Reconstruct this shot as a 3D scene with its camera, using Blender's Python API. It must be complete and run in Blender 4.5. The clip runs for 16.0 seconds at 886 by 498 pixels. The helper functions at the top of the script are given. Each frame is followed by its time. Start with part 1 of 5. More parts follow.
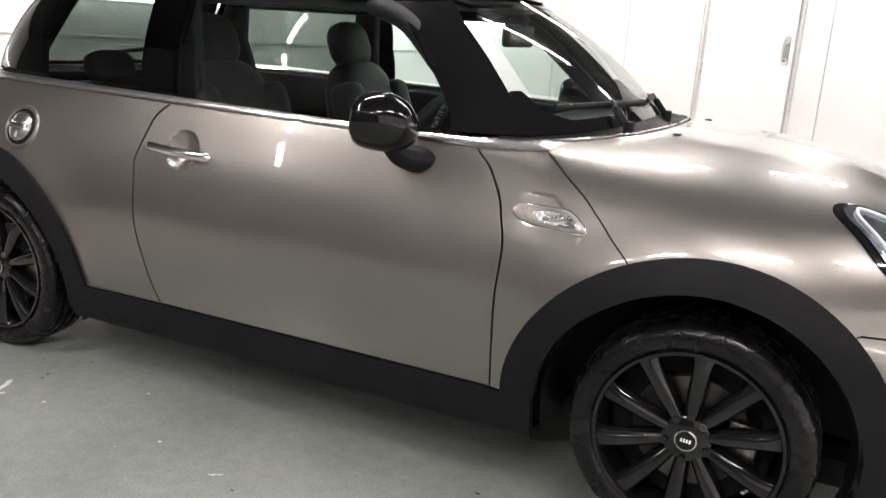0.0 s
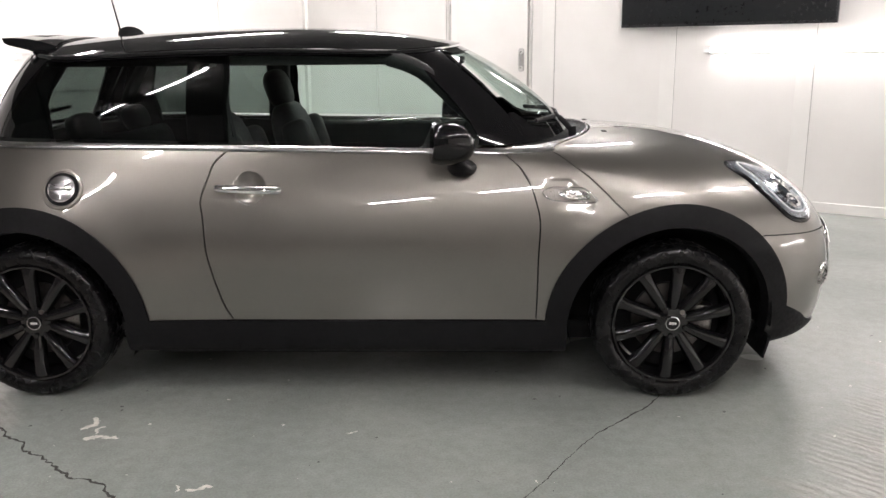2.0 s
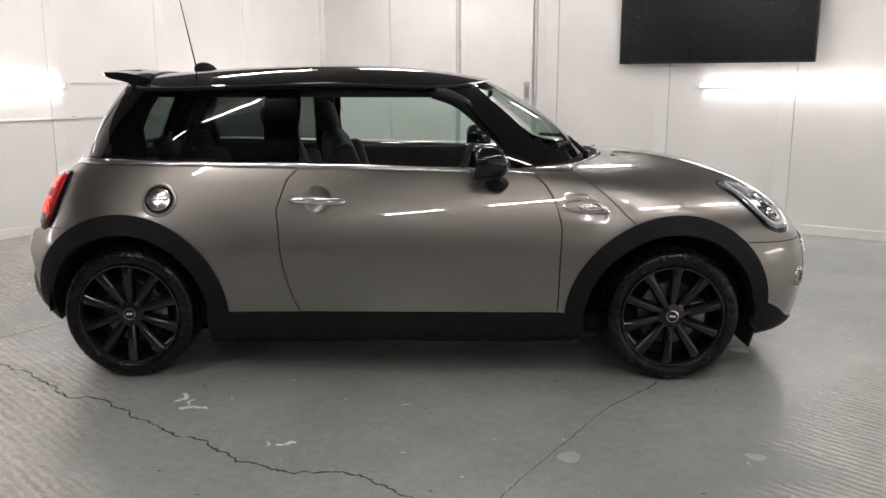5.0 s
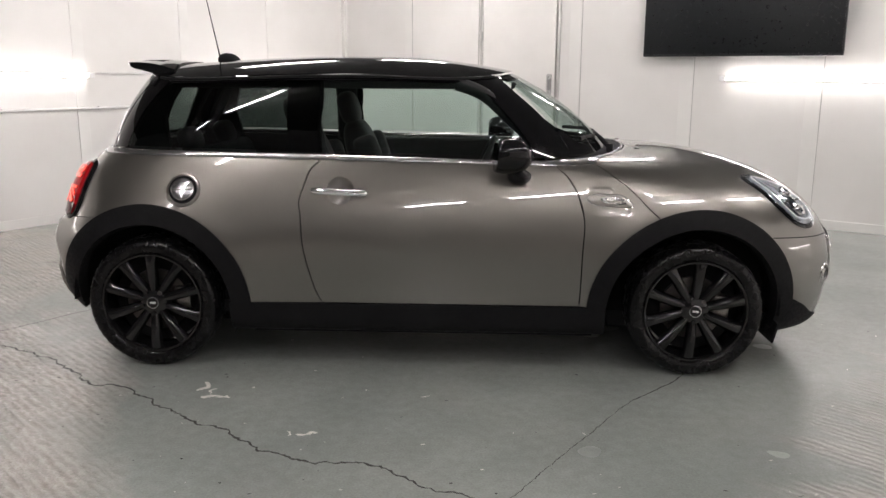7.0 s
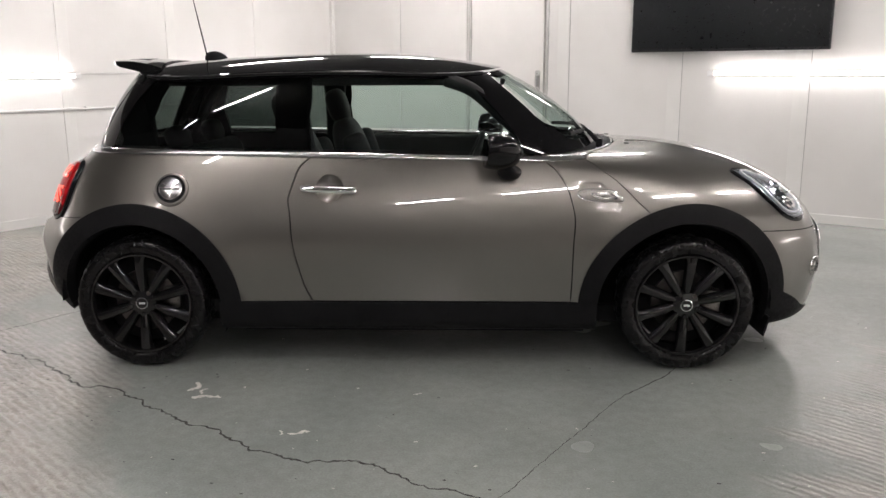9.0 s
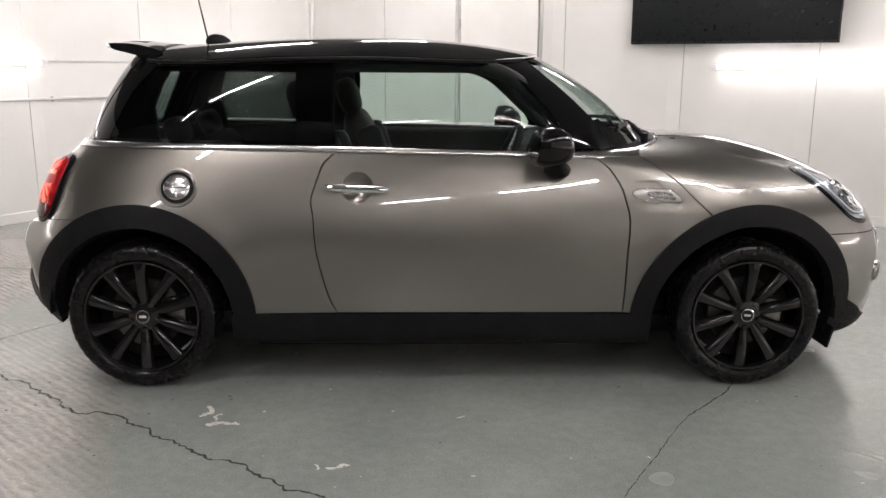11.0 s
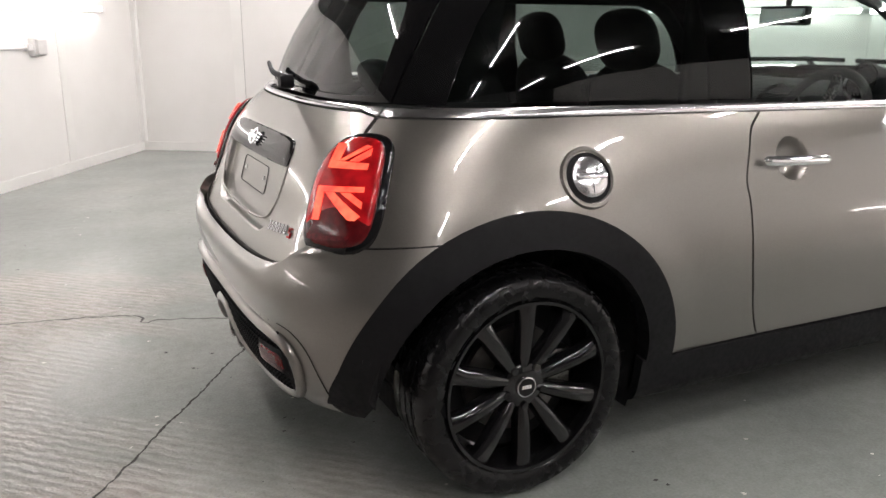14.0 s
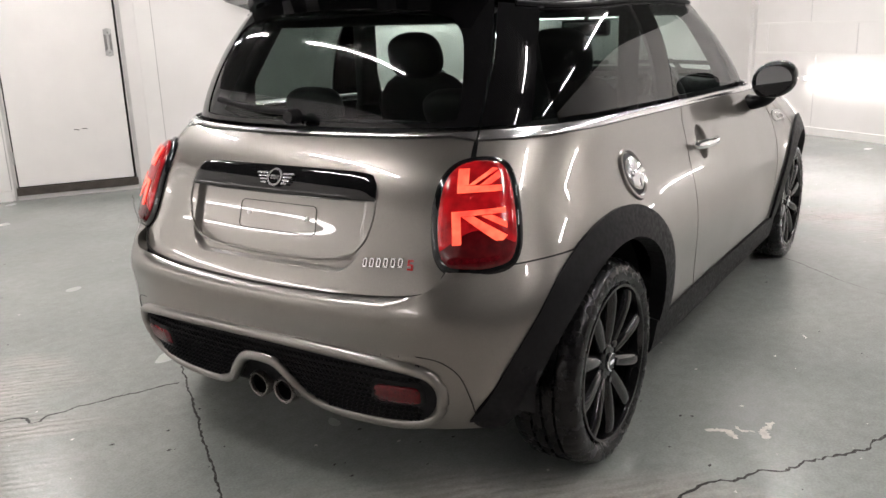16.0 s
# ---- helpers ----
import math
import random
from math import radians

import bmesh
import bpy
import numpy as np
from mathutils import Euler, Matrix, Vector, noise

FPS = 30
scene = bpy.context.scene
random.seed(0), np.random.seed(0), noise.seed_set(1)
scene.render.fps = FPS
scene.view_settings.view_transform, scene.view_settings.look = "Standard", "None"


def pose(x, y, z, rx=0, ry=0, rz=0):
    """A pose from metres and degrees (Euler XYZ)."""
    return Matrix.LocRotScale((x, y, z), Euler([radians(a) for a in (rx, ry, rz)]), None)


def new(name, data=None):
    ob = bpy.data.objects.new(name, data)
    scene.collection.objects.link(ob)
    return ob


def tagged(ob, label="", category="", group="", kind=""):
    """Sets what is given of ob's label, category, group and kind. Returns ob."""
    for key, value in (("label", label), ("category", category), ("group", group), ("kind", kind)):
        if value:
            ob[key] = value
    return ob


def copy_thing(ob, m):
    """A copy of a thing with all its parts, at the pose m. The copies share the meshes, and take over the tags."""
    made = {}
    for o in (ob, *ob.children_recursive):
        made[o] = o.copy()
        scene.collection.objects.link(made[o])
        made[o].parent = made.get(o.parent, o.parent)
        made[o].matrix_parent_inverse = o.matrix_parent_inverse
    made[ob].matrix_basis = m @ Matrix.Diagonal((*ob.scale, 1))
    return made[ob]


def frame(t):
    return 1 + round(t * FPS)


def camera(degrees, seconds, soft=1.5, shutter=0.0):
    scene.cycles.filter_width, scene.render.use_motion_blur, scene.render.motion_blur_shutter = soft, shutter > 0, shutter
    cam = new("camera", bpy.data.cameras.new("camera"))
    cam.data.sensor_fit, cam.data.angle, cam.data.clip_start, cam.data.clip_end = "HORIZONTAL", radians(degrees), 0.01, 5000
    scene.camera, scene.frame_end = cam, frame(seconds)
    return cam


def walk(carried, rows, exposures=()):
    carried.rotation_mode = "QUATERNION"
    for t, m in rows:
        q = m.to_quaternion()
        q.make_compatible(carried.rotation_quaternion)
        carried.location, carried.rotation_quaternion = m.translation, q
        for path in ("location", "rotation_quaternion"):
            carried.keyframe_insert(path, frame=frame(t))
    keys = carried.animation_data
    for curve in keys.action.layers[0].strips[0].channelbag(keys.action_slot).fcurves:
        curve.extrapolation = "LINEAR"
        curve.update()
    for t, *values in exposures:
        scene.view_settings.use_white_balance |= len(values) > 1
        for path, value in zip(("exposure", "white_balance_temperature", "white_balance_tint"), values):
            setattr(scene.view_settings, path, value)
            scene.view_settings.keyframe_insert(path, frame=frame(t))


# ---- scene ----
cam = camera(56.5, 16.0)
EXPOSURES = [(0.0, 0.98), (0.5, 1.04), (1.5, 0.87), (3.0, 0.05), (5.5, 0.07), (8.0, 0.07), (10.5, 0.15), (11.5, 0.36), (12.0, 0.44), (13.0, 0.56), (14.0, 0.51), (16.0, 0.46)]
# seconds, eye, yaw, pitch, roll
ROWS = [
    (0.0, 1.4528, -2.7728, 1.2544, 25.64, -15.03, -3.48),
    (0.5, 1.1271, -3.0787, 1.2634, 20.08, -14.38, -2.3),
    (1.0, 0.7985, -3.3052, 1.2436, 14.4, -14.19, -0.39),
    (1.5, 0.5755, -3.5849, 1.2895, 6.41, -14.33, 0.11),
    (2.0, 0.4541, -3.8665, 1.335, 1.54, -13.52, 0.52),
    (2.5, 0.3991, -4.1392, 1.3491, 1.33, -12.55, 1.03),
    (3.0, 0.3312, -4.333, 1.3581, 1.04, -12.25, 0.43),
    (5.5, 0.2569, -4.4706, 1.361, 1.04, -11.48, -0.08),
    (6.0, 0.2523, -4.467, 1.3607, 1.77, -11.69, -0.18),
    (6.5, 0.2482, -4.4623, 1.3591, 2.24, -11.92, -0.23),
    (7.0, 0.249, -4.463, 1.3594, 2.38, -12.07, -0.28),
    (7.5, 0.2543, -4.4618, 1.3588, 2.16, -12.19, 0.05),
    (8.0, 0.2574, -4.4619, 1.3576, 1.84, -12.22, 0.18),
    (10.5, 0.1003, -4.323, 1.3234, 0.73, -12.09, 0.15),
    (11.0, -0.1056, -4.0839, 1.313, -1.41, -12.51, -0.3),
    (11.5, -0.419, -3.8471, 1.3016, -3.71, -12.93, 0.26),
    (12.0, -0.7729, -3.5852, 1.2864, -6.16, -13.08, 0.91),
    (12.5, -1.1335, -3.2743, 1.2748, -10.53, -13.27, 0.51),
    (13.0, -1.5313, -3.0088, 1.2501, -16.45, -13.58, -0.55),
    (13.5, -1.9103, -2.7601, 1.2163, -20.78, -14.37, -1.02),
    (14.0, -2.2889, -2.4874, 1.2057, -25.7, -15.27, -0.19),
    (14.5, -2.6217, -2.2606, 1.1836, -33.68, -15.81, -0.85),
    (15.0, -2.866, -2.0022, 1.1579, -40.07, -15.98, -0.05),
    (15.5, -3.0968, -1.7933, 1.2096, -48.12, -15.93, 1.66),
    (16.0, -3.3829, -1.665, 1.2717, -56.91, -15.09, 1.94),
]
walk(cam, [(t, pose(x, y, z, 90 + pitch, roll, yaw)) for t, x, y, z, yaw, pitch, roll in ROWS], exposures=EXPOSURES)

# ---------------------------------------------------------------- world and light
world = bpy.data.worlds.new("world")
scene.world = world
world.use_nodes = True
world.node_tree.nodes["Background"].inputs[0].default_value = (.8, .85, 1, 1)
world.node_tree.nodes["Background"].inputs[1].default_value = 0.02
TUBE_POWER = 17.0          # emission of the wall tubes
CEIL_POWER = 118.0          # emission of the ceiling tubes

# the room stands turned to the car: u along the back wall, w towards it
ROOM = pose(0, 0, 0, 0, 0, -33)
U0, U1, W0, W1, CEIL = -4.51, 5.35, -5.3, 4.33, 2.62


# ---------------------------------------------------------------- materials
def nodes_of(name):
    m = bpy.data.materials.new(name)
    m.use_nodes = True
    t = m.node_tree
    return m, t, t.nodes["Principled BSDF"]


def link(t, a, b):
    t.links.new(a, b)


def noise_node(t, scale, detail=4.0, coords="Object", stretch=None):
    c = t.nodes.new("ShaderNodeTexCoord")
    n = t.nodes.new("ShaderNodeTexNoise")
    n.inputs["Scale"].default_value, n.inputs["Detail"].default_value = scale, detail
    src = c.outputs[coords]
    if stretch:
        mp = t.nodes.new("ShaderNodeMapping")
        mp.inputs["Scale"].default_value = stretch[:3]
        if len(stretch) > 3:
            mp.inputs["Rotation"].default_value = (0, 0, radians(stretch[3]))
        link(t, src, mp.inputs[0])
        src = mp.outputs[0]
    link(t, src, n.inputs["Vector"])
    return n.outputs["Fac"]


def ramp(t, fac, stops):
    r = t.nodes.new("ShaderNodeValToRGB")
    e = r.color_ramp.elements
    while len(e) < len(stops):
        e.new(.5)
    for k, (p, c) in zip(e, stops):
        k.position, k.color = p, (*c, 1) if len(c) == 3 else c
    link(t, fac, r.inputs[0])
    return r.outputs[0]


def grey(t, fac, a, b, lo=.3, hi=.7):
    return ramp(t, fac, [(lo, (a, a, a)), (hi, (b, b, b))])


def bumped(t, b, height, strength, distance):
    n = t.nodes.new("ShaderNodeBump")
    n.inputs["Strength"].default_value, n.inputs["Distance"].default_value = strength, distance
    link(t, height, n.inputs["Height"])
    link(t, n.outputs[0], b.inputs["Normal"])
    return n


def plain(name, color, rough, metal=0.0, vary=.12, scale=8.0, coat=0.0, spec=.5, bump=0.0, bump_scale=200.0, bump_depth=.001):
    """A surface with uneven colour and gloss at a coarse and a fine scale."""
    m, t, b = nodes_of(name)
    dark, light = [c * (1 - vary) for c in color], [min(1, c * (1 + vary)) for c in color]
    link(t, ramp(t, noise_node(t, scale), [(.3, dark), (.7, light)]), b.inputs["Base Color"])
    link(t, grey(t, noise_node(t, scale * 5), rough * .8, min(1, rough * 1.2)), b.inputs["Roughness"])
    b.inputs["Metallic"].default_value = metal
    b.inputs["Specular IOR Level"].default_value = spec
    if coat:
        b.inputs["Coat Weight"].default_value, b.inputs["Coat Roughness"].default_value = coat, .03
    if bump:
        bumped(t, b, noise_node(t, bump_scale, 3), bump, bump_depth)
    return m


def glow(name, color, power, base=.5):
    m, t, b = nodes_of(name)
    b.inputs["Base Color"].default_value = (*[c * base for c in color], 1)
    b.inputs["Emission Color"].default_value = (*color, 1)
    b.inputs["Emission Strength"].default_value = power
    b.inputs["Specular IOR Level"].default_value = .12
    return m


def uneven_glow(name, low, high, power, scale):
    """A lit plastic whose light varies a little over its face."""
    m, t, b = nodes_of(name)
    b.inputs["Base Color"].default_value = (.08, .004, .005, 1)
    link(t, ramp(t, noise_node(t, scale, 3), [(.32, low), (.68, high)]), b.inputs["Emission Color"])
    b.inputs["Emission Strength"].default_value = power
    b.inputs["Roughness"].default_value = .12
    return m


def pane(name, color, ior=1.5, rough=0.0):
    """Thin glass: tinted see-through with a mirror film that grows at grazing angles."""
    m, t, b = nodes_of(name)
    t.nodes.remove(b)
    tr, gl, mix, lw = (t.nodes.new(k) for k in ("ShaderNodeBsdfTransparent", "ShaderNodeBsdfGlossy", "ShaderNodeMixShader", "ShaderNodeLayerWeight"))
    base = ((ior - 1) / (ior + 1)) ** 2 * 1.05
    lw.inputs[0].default_value = .5
    power, gain = t.nodes.new("ShaderNodeMath"), t.nodes.new("ShaderNodeMath")
    power.operation, gain.operation = "POWER", "MULTIPLY_ADD"
    power.inputs[1].default_value, gain.inputs[1].default_value, gain.inputs[2].default_value = 4.5, .85, base
    link(t, lw.outputs["Facing"], power.inputs[0])
    link(t, power.outputs[0], gain.inputs[0])
    tr.inputs[0].default_value = (*color, 1)
    gl.inputs["Roughness"].default_value = rough
    link(t, gain.outputs[0], mix.inputs[0])
    link(t, tr.outputs[0], mix.inputs[1])
    link(t, gl.outputs[0], mix.inputs[2])
    link(t, mix.outputs[0], t.nodes["Material Output"].inputs[0])
    return m


def paint_material():
    m, t, b = nodes_of("metallic_paint")
    fl = t.nodes.new("ShaderNodeTexVoronoi")
    fl.inputs["Scale"].default_value = 900
    c = t.nodes.new("ShaderNodeTexCoord")
    link(t, c.outputs["Object"], fl.inputs["Vector"])
    link(t, ramp(t, fl.outputs["Color"], [(.0, (.196, .185, .167)), (1.0, (.248, .235, .214))]), b.inputs["Base Color"])
    link(t, grey(t, noise_node(t, 2.5), .33, .39), b.inputs["Roughness"])
    b.inputs["Metallic"].default_value = .88
    b.inputs["Coat Weight"].default_value, b.inputs["Coat Roughness"].default_value = 1.0, .02
    b.inputs["Coat IOR"].default_value = 1.68
    return m


def floor_material():
    """Grey-green floor paint, worn off the brushed concrete at both ends of the bay; brush ridges run along the room."""
    m, t, b = nodes_of("floor_paint")
    c = t.nodes.new("ShaderNodeTexCoord")
    turn = t.nodes.new("ShaderNodeMapping")
    turn.inputs["Rotation"].default_value = (0, 0, radians(33))
    link(t, c.outputs["Object"], turn.inputs[0])
    along = t.nodes.new("ShaderNodeMapping")
    along.inputs["Rotation"].default_value = (0, 0, radians(43))
    link(t, c.outputs["Object"], along.inputs[0])
    sep = t.nodes.new("ShaderNodeSeparateXYZ")
    link(t, turn.outputs[0], sep.inputs[0])

    def calc(op, a, bb=None, cc=None):
        n = t.nodes.new("ShaderNodeMath")
        n.operation = op
        for k, v in enumerate((a, bb, cc)):
            if v is None:
                continue
            if isinstance(v, (int, float)):
                n.inputs[k].default_value = v
            else:
                link(t, v, n.inputs[k])
        return n.outputs[0]

    def room_noise(scale, detail, su, sw):
        mp = t.nodes.new("ShaderNodeMapping")
        mp.inputs["Scale"].default_value = (su, sw, 1)
        link(t, along.outputs[0], mp.inputs[0])
        n = t.nodes.new("ShaderNodeTexNoise")
        n.inputs["Scale"].default_value, n.inputs["Detail"].default_value = scale, detail
        link(t, mp.outputs[0], n.inputs["Vector"])
        return n.outputs["Fac"]

    def mixed(kind, fac, a, bb):
        n = t.nodes.new("ShaderNodeMix")
        n.data_type, n.blend_type = "RGBA", kind
        if isinstance(fac, (int, float)):
            n.inputs["Factor"].default_value = fac
        else:
            link(t, fac, n.inputs["Factor"])
        link(t, a, n.inputs["A"])
        link(t, bb, n.inputs["B"])
        return n.outputs["Result"]
    u, w = sep.outputs[0], sep.outputs[1]
    # bare ground: fields towards the near wall at each end of the bay
    left = calc("MINIMUM", calc("SUBTRACT", -1.15, w), calc("SUBTRACT", calc("MULTIPLY_ADD", w, -1.4, -2.75), u))
    left = calc("MAXIMUM", left, calc("MINIMUM", calc("SUBTRACT", -2.1, u), calc("SUBTRACT", .4, w)))
    right = calc("MINIMUM", calc("SUBTRACT", u, 2.15), calc("SUBTRACT", .75, w))
    ragged = calc("MULTIPLY_ADD", room_noise(1.6, 5, 1, 2.2), 1.1, -.55)
    free = t.nodes.new("ShaderNodeSeparateXYZ")
    link(t, c.outputs["Object"], free.inputs[0])
    under = calc("MINIMUM", calc("SUBTRACT", .45, calc("ABSOLUTE", calc("SUBTRACT", free.outputs[0], .1))), calc("SUBTRACT", .30, calc("ABSOLUTE", free.outputs[1])))
    side = calc("MAXIMUM", calc("MAXIMUM", left, right), under)
    bare_at = calc("MULTIPLY_ADD", calc("ADD", side, ragged), .8, .35)
    bare = grey(t, bare_at, 0, 1, .30, .75)
    ridge_at = grey(t, bare_at, .02, 1, .30, .9)
    wave = t.nodes.new("ShaderNodeTexWave")
    wave.wave_type, wave.bands_direction, wave.wave_profile = "BANDS", "Y", "SIN"
    for k, v in (("Scale", 8.5), ("Distortion", 4.5), ("Detail", 4.0), ("Detail Scale", 1.6), ("Detail Roughness", .65)):
        wave.inputs[k].default_value = v
    link(t, along.outputs[0], wave.inputs["Vector"])
    brush = room_noise(9, 7, 1.0, 4.0)
    ridge = calc("ADD", calc("ADD", calc("MULTIPLY", wave.outputs["Fac"], .26), calc("MULTIPLY", room_noise(26, 5, 1.0, 1.8), .34)), calc("MULTIPLY", brush, .85))
    paint = ramp(t, noise_node(t, .9, 6), [(.25, (.255, .282, .268)), (.5, (.305, .327, .311)), (.75, (.37, .387, .365))])
    rough_stone = ramp(t, ridge, [(.35, (.30, .274, .248)), (.62, (.44, .408, .378)), (.95, (.56, .526, .494))])
    worn = mixed("MIX", calc("MULTIPLY", bare, grey(t, room_noise(3.2, 9, 1, 2), .55, 1, .3, .55)), paint, rough_stone)
    # small chips and dark pits
    chips = ramp(t, noise_node(t, 34, 4), [(.72, (0, 0, 0)), (.75, (.5, .5, .5))])
    stone = ramp(t, noise_node(t, 7, 5), [(.3, (.36, .33, .29)), (.7, (.46, .43, .40))])
    pits = ramp(t, room_noise(46, 2, 1, 2), [(.24, (.30, .28, .26)), (.29, (1, 1, 1))])
    col = mixed("MULTIPLY", calc("MULTIPLY_ADD", bare, .75, .12), mixed("MIX", chips, worn, stone), pits)
    col = mixed("MULTIPLY", 1.0, col, ramp(t, noise_node(t, 120, 4), [(.3, (.88, .88, .88)), (.7, (1.08, 1.08, 1.08))]))
    col = mixed("MULTIPLY", 1.0, col, ramp(t, noise_node(t, 22, 6), [(.3, (.92, .915, .91)), (.7, (1.05, 1.05, 1.05))]))
    col = mixed("MULTIPLY", 1.0, col, ramp(t, noise_node(t, 2.3, 9), [(.25, (.84, .84, .83)), (.75, (1, 1, 1))]))
    gloss = calc("MULTIPLY_ADD", noise_node(t, 1.6, 2), .12, .19)
    damp = calc("MULTIPLY", bare, grey(t, room_noise(1.3, 2, 1, 1.3), .06, .17, .38, .60))
    link(t, calc("MAXIMUM", calc("SUBTRACT", gloss, damp), .085), b.inputs["Roughness"])
    link(t, col, b.inputs["Base Color"])
    h = calc("ADD", calc("MULTIPLY", calc("SUBTRACT", ridge, .70), ridge_at), calc("ADD", calc("MULTIPLY", noise_node(t, 55, 5), .04), calc("MULTIPLY", noise_node(t, 170, 3), .014)))
    b.inputs["Specular IOR Level"].default_value = .75
    bumped(t, b, h, 1.0, .013)
    return m


def wall_material():
    m, t, b = nodes_of("white_wall_panel")
    link(t, ramp(t, noise_node(t, 1.4, 8), [(.25, (.70, .685, .665)), (.6, (.765, .752, .735)), (.8, (.79, .78, .765))]), b.inputs["Base Color"])
    link(t, grey(t, noise_node(t, 3), .42, .6), b.inputs["Roughness"])
    bumped(t, b, noise_node(t, 40, 5, stretch=(1, 1, .2)), .12, .003)
    return m


M_PAINT = paint_material()
M_FLOOR = floor_material()
M_WALL = wall_material()
M_NEARWALL = plain("unseen_wall_grey", (.085, .085, .088), .6, vary=.1, scale=1.5)
M_TRIM = plain("white_batten", (.76, .75, .73), .45, vary=.04, scale=3)
M_CEIL = plain("ceiling_dark", (.07, .07, .07), .85, vary=.15, scale=2)
M_DOORWHITE = plain("white_door_paint", (.78, .765, .745), .4, vary=.04, scale=2.5)
M_STEEL = plain("galvanised_steel", (.55, .55, .54), .38, 1.0, vary=.15, scale=30)
M_GAP = plain("dark_gap", (.02, .018, .016), .9)
M_THRESH = plain("dark_threshold", (.05, .042, .035), .7, vary=.3, scale=12)
M_SCREEN = plain("screen_glass", (.004, .005, .006), .32, vary=.1, spec=.25)
M_BEZEL = plain("black_bezel", (.008, .008, .009), .3)
M_BATTEN = plain("lamp_housing", (.8, .8, .8), .5, vary=.03)
M_PVC = plain("grey_white_pvc", (.62, .61, .60), .5, vary=.06, scale=20)
M_TUBE = glow("tube_light", (1, .936, .918), TUBE_POWER)
M_CTUBE = glow("ceiling_tube_light", (1, .936, .918), CEIL_POWER)
M_GLOSS = plain("gloss_black", (.005, .005, .0055), .035, vary=.2, spec=.36)
M_PLASTIC = plain("grained_black_plastic", (.009, .009, .010), .55, vary=.15, scale=14, spec=.14, bump=.08, bump_scale=700, bump_depth=.0006)
M_RUBBER = plain("tyre_rubber", (.005, .005, .0055), .26, vary=.3, scale=6, spec=.27)
M_RIM = plain("black_wheel_lacquer", (.006, .006, .0065), .045, spec=.5, vary=.2, scale=20)
M_SHELL = plain("black_underseal", (.016, .016, .017), .8, spec=.12, bump=.2)
M_CHROME = plain("chrome", (.86, .86, .87), .06, 1.0, vary=.04)
M_SATIN = plain("satin_metal", (.42, .41, .40), .26, 1.0, vary=.08, scale=30)
M_DISC = plain("brake_disc_steel", (.14, .13, .125), .4, 1.0, vary=.2, scale=30)
M_CLEAR = pane("clear_glass", (.73, .82, .785))
M_PRIVACY = pane("privacy_glass", (.16, .19, .178))
M_REARGLASS = pane("rear_glass", (.47, .53, .505))
M_LENS = pane("clear_lens", (.93, .95, .97), 1.45)
M_REDBODY = plain("dark_red_reflector", (.09, .003, .005), .12, vary=.3, scale=60)
M_REDGLOW = uneven_glow("lit_red", (.30, .002, .004), (1.0, .012, .02), .30, 26)
M_FLAG = uneven_glow("lit_flag_bars", (1.0, .040, .028), (1.0, .135, .070), 1.5, 22)
M_FOGRED = plain("red_reflector", (.10, .002, .005), .10, vary=.45, scale=140, spec=.5)
M_SEAT = plain("black_leather", (.022, .022, .023), .55, vary=.2, scale=18, spec=.25, bump=.3, bump_scale=350, bump_depth=.0008)
M_CABIN = plain("dark_cabin_trim", (.018, .018, .019), .7, spec=.25, vary=.2, scale=10)
M_DASH = plain("dark_dashboard", (.012, .012, .013), .6, spec=.15, vary=.2, scale=10, bump=.2, bump_scale=400)
M_WHITE = plain("white_mark", (.75, .75, .74), .4, vary=.03)
M_BADGE_RED = plain("red_badge", (.45, .03, .03), .3, vary=.1)
M_HEADLINER = plain("headliner", (.06, .06, .06), .9, vary=.08)
M_CRACK = plain("crack_dirt", (.028, .026, .024), .9, vary=.4, scale=20)
M_SPALL = plain("bare_concrete_chip", (.56, .54, .50), .85, vary=.25, scale=30, bump=.4, bump_scale=90)
M_FRIT = plain("black_glass_edge", (.003, .003, .003), .9, spec=0.0)
M_LENSBODY = plain("dark_projector_glass", (.03, .035, .04), .04, vary=.2)
M_BRIGHT = plain("bright_lens_plate", (.36, .345, .32), .32, .5, vary=.08, scale=60, coat=.4)
M_PIPE = plain("dark_satin_steel", (.22, .21, .20), .3, 1.0, vary=.15, scale=40)
M_CAPMETAL = plain("bright_cap_metal", (.82, .82, .83), .2, 1.0, vary=.06, scale=60)
M_DRL = plain("daylight_ring_white", (.72, .74, .76), .3, vary=.04)
M_REFLECT = plain("lamp_reflector", (.55, .57, .60), .22, 1.0, vary=.25, scale=25)
M_MIRROR = plain("dark_mirror_glass", (.34, .35, .36), .02, 1.0, vary=.02)
M_PLATE = plain("dull_grey_plate", (.26, .255, .25), .45, vary=.15, scale=20)
M_SHADOW_LINE = plain("grey_shadow_line", (.42, .41, .40), .7, vary=.15, scale=8)
M_FRAME = plain("grey_steel_frame", (.55, .54, .525), .45, .3, vary=.12, scale=6)

# ---------------------------------------------------------------- mesh helpers
def mesh_ob(name, verts, faces, material, parent=None, label="", smooth=False, normals=None):
    me = bpy.data.meshes.new(name)
    me.from_pydata([tuple(map(float, v)) for v in verts], [], faces)
    me.materials.append(material)
    if smooth or normals is not None:
        me.polygons.foreach_set("use_smooth", [True] * len(me.polygons))
    me.validate()
    if normals is not None and len(me.vertices) == len(normals):
        me.normals_split_custom_set_from_vertices([tuple(map(float, n)) for n in normals])
    ob = new(name, me)
    if parent:
        ob.parent = parent
    if label:
        ob["label"] = label
    return ob


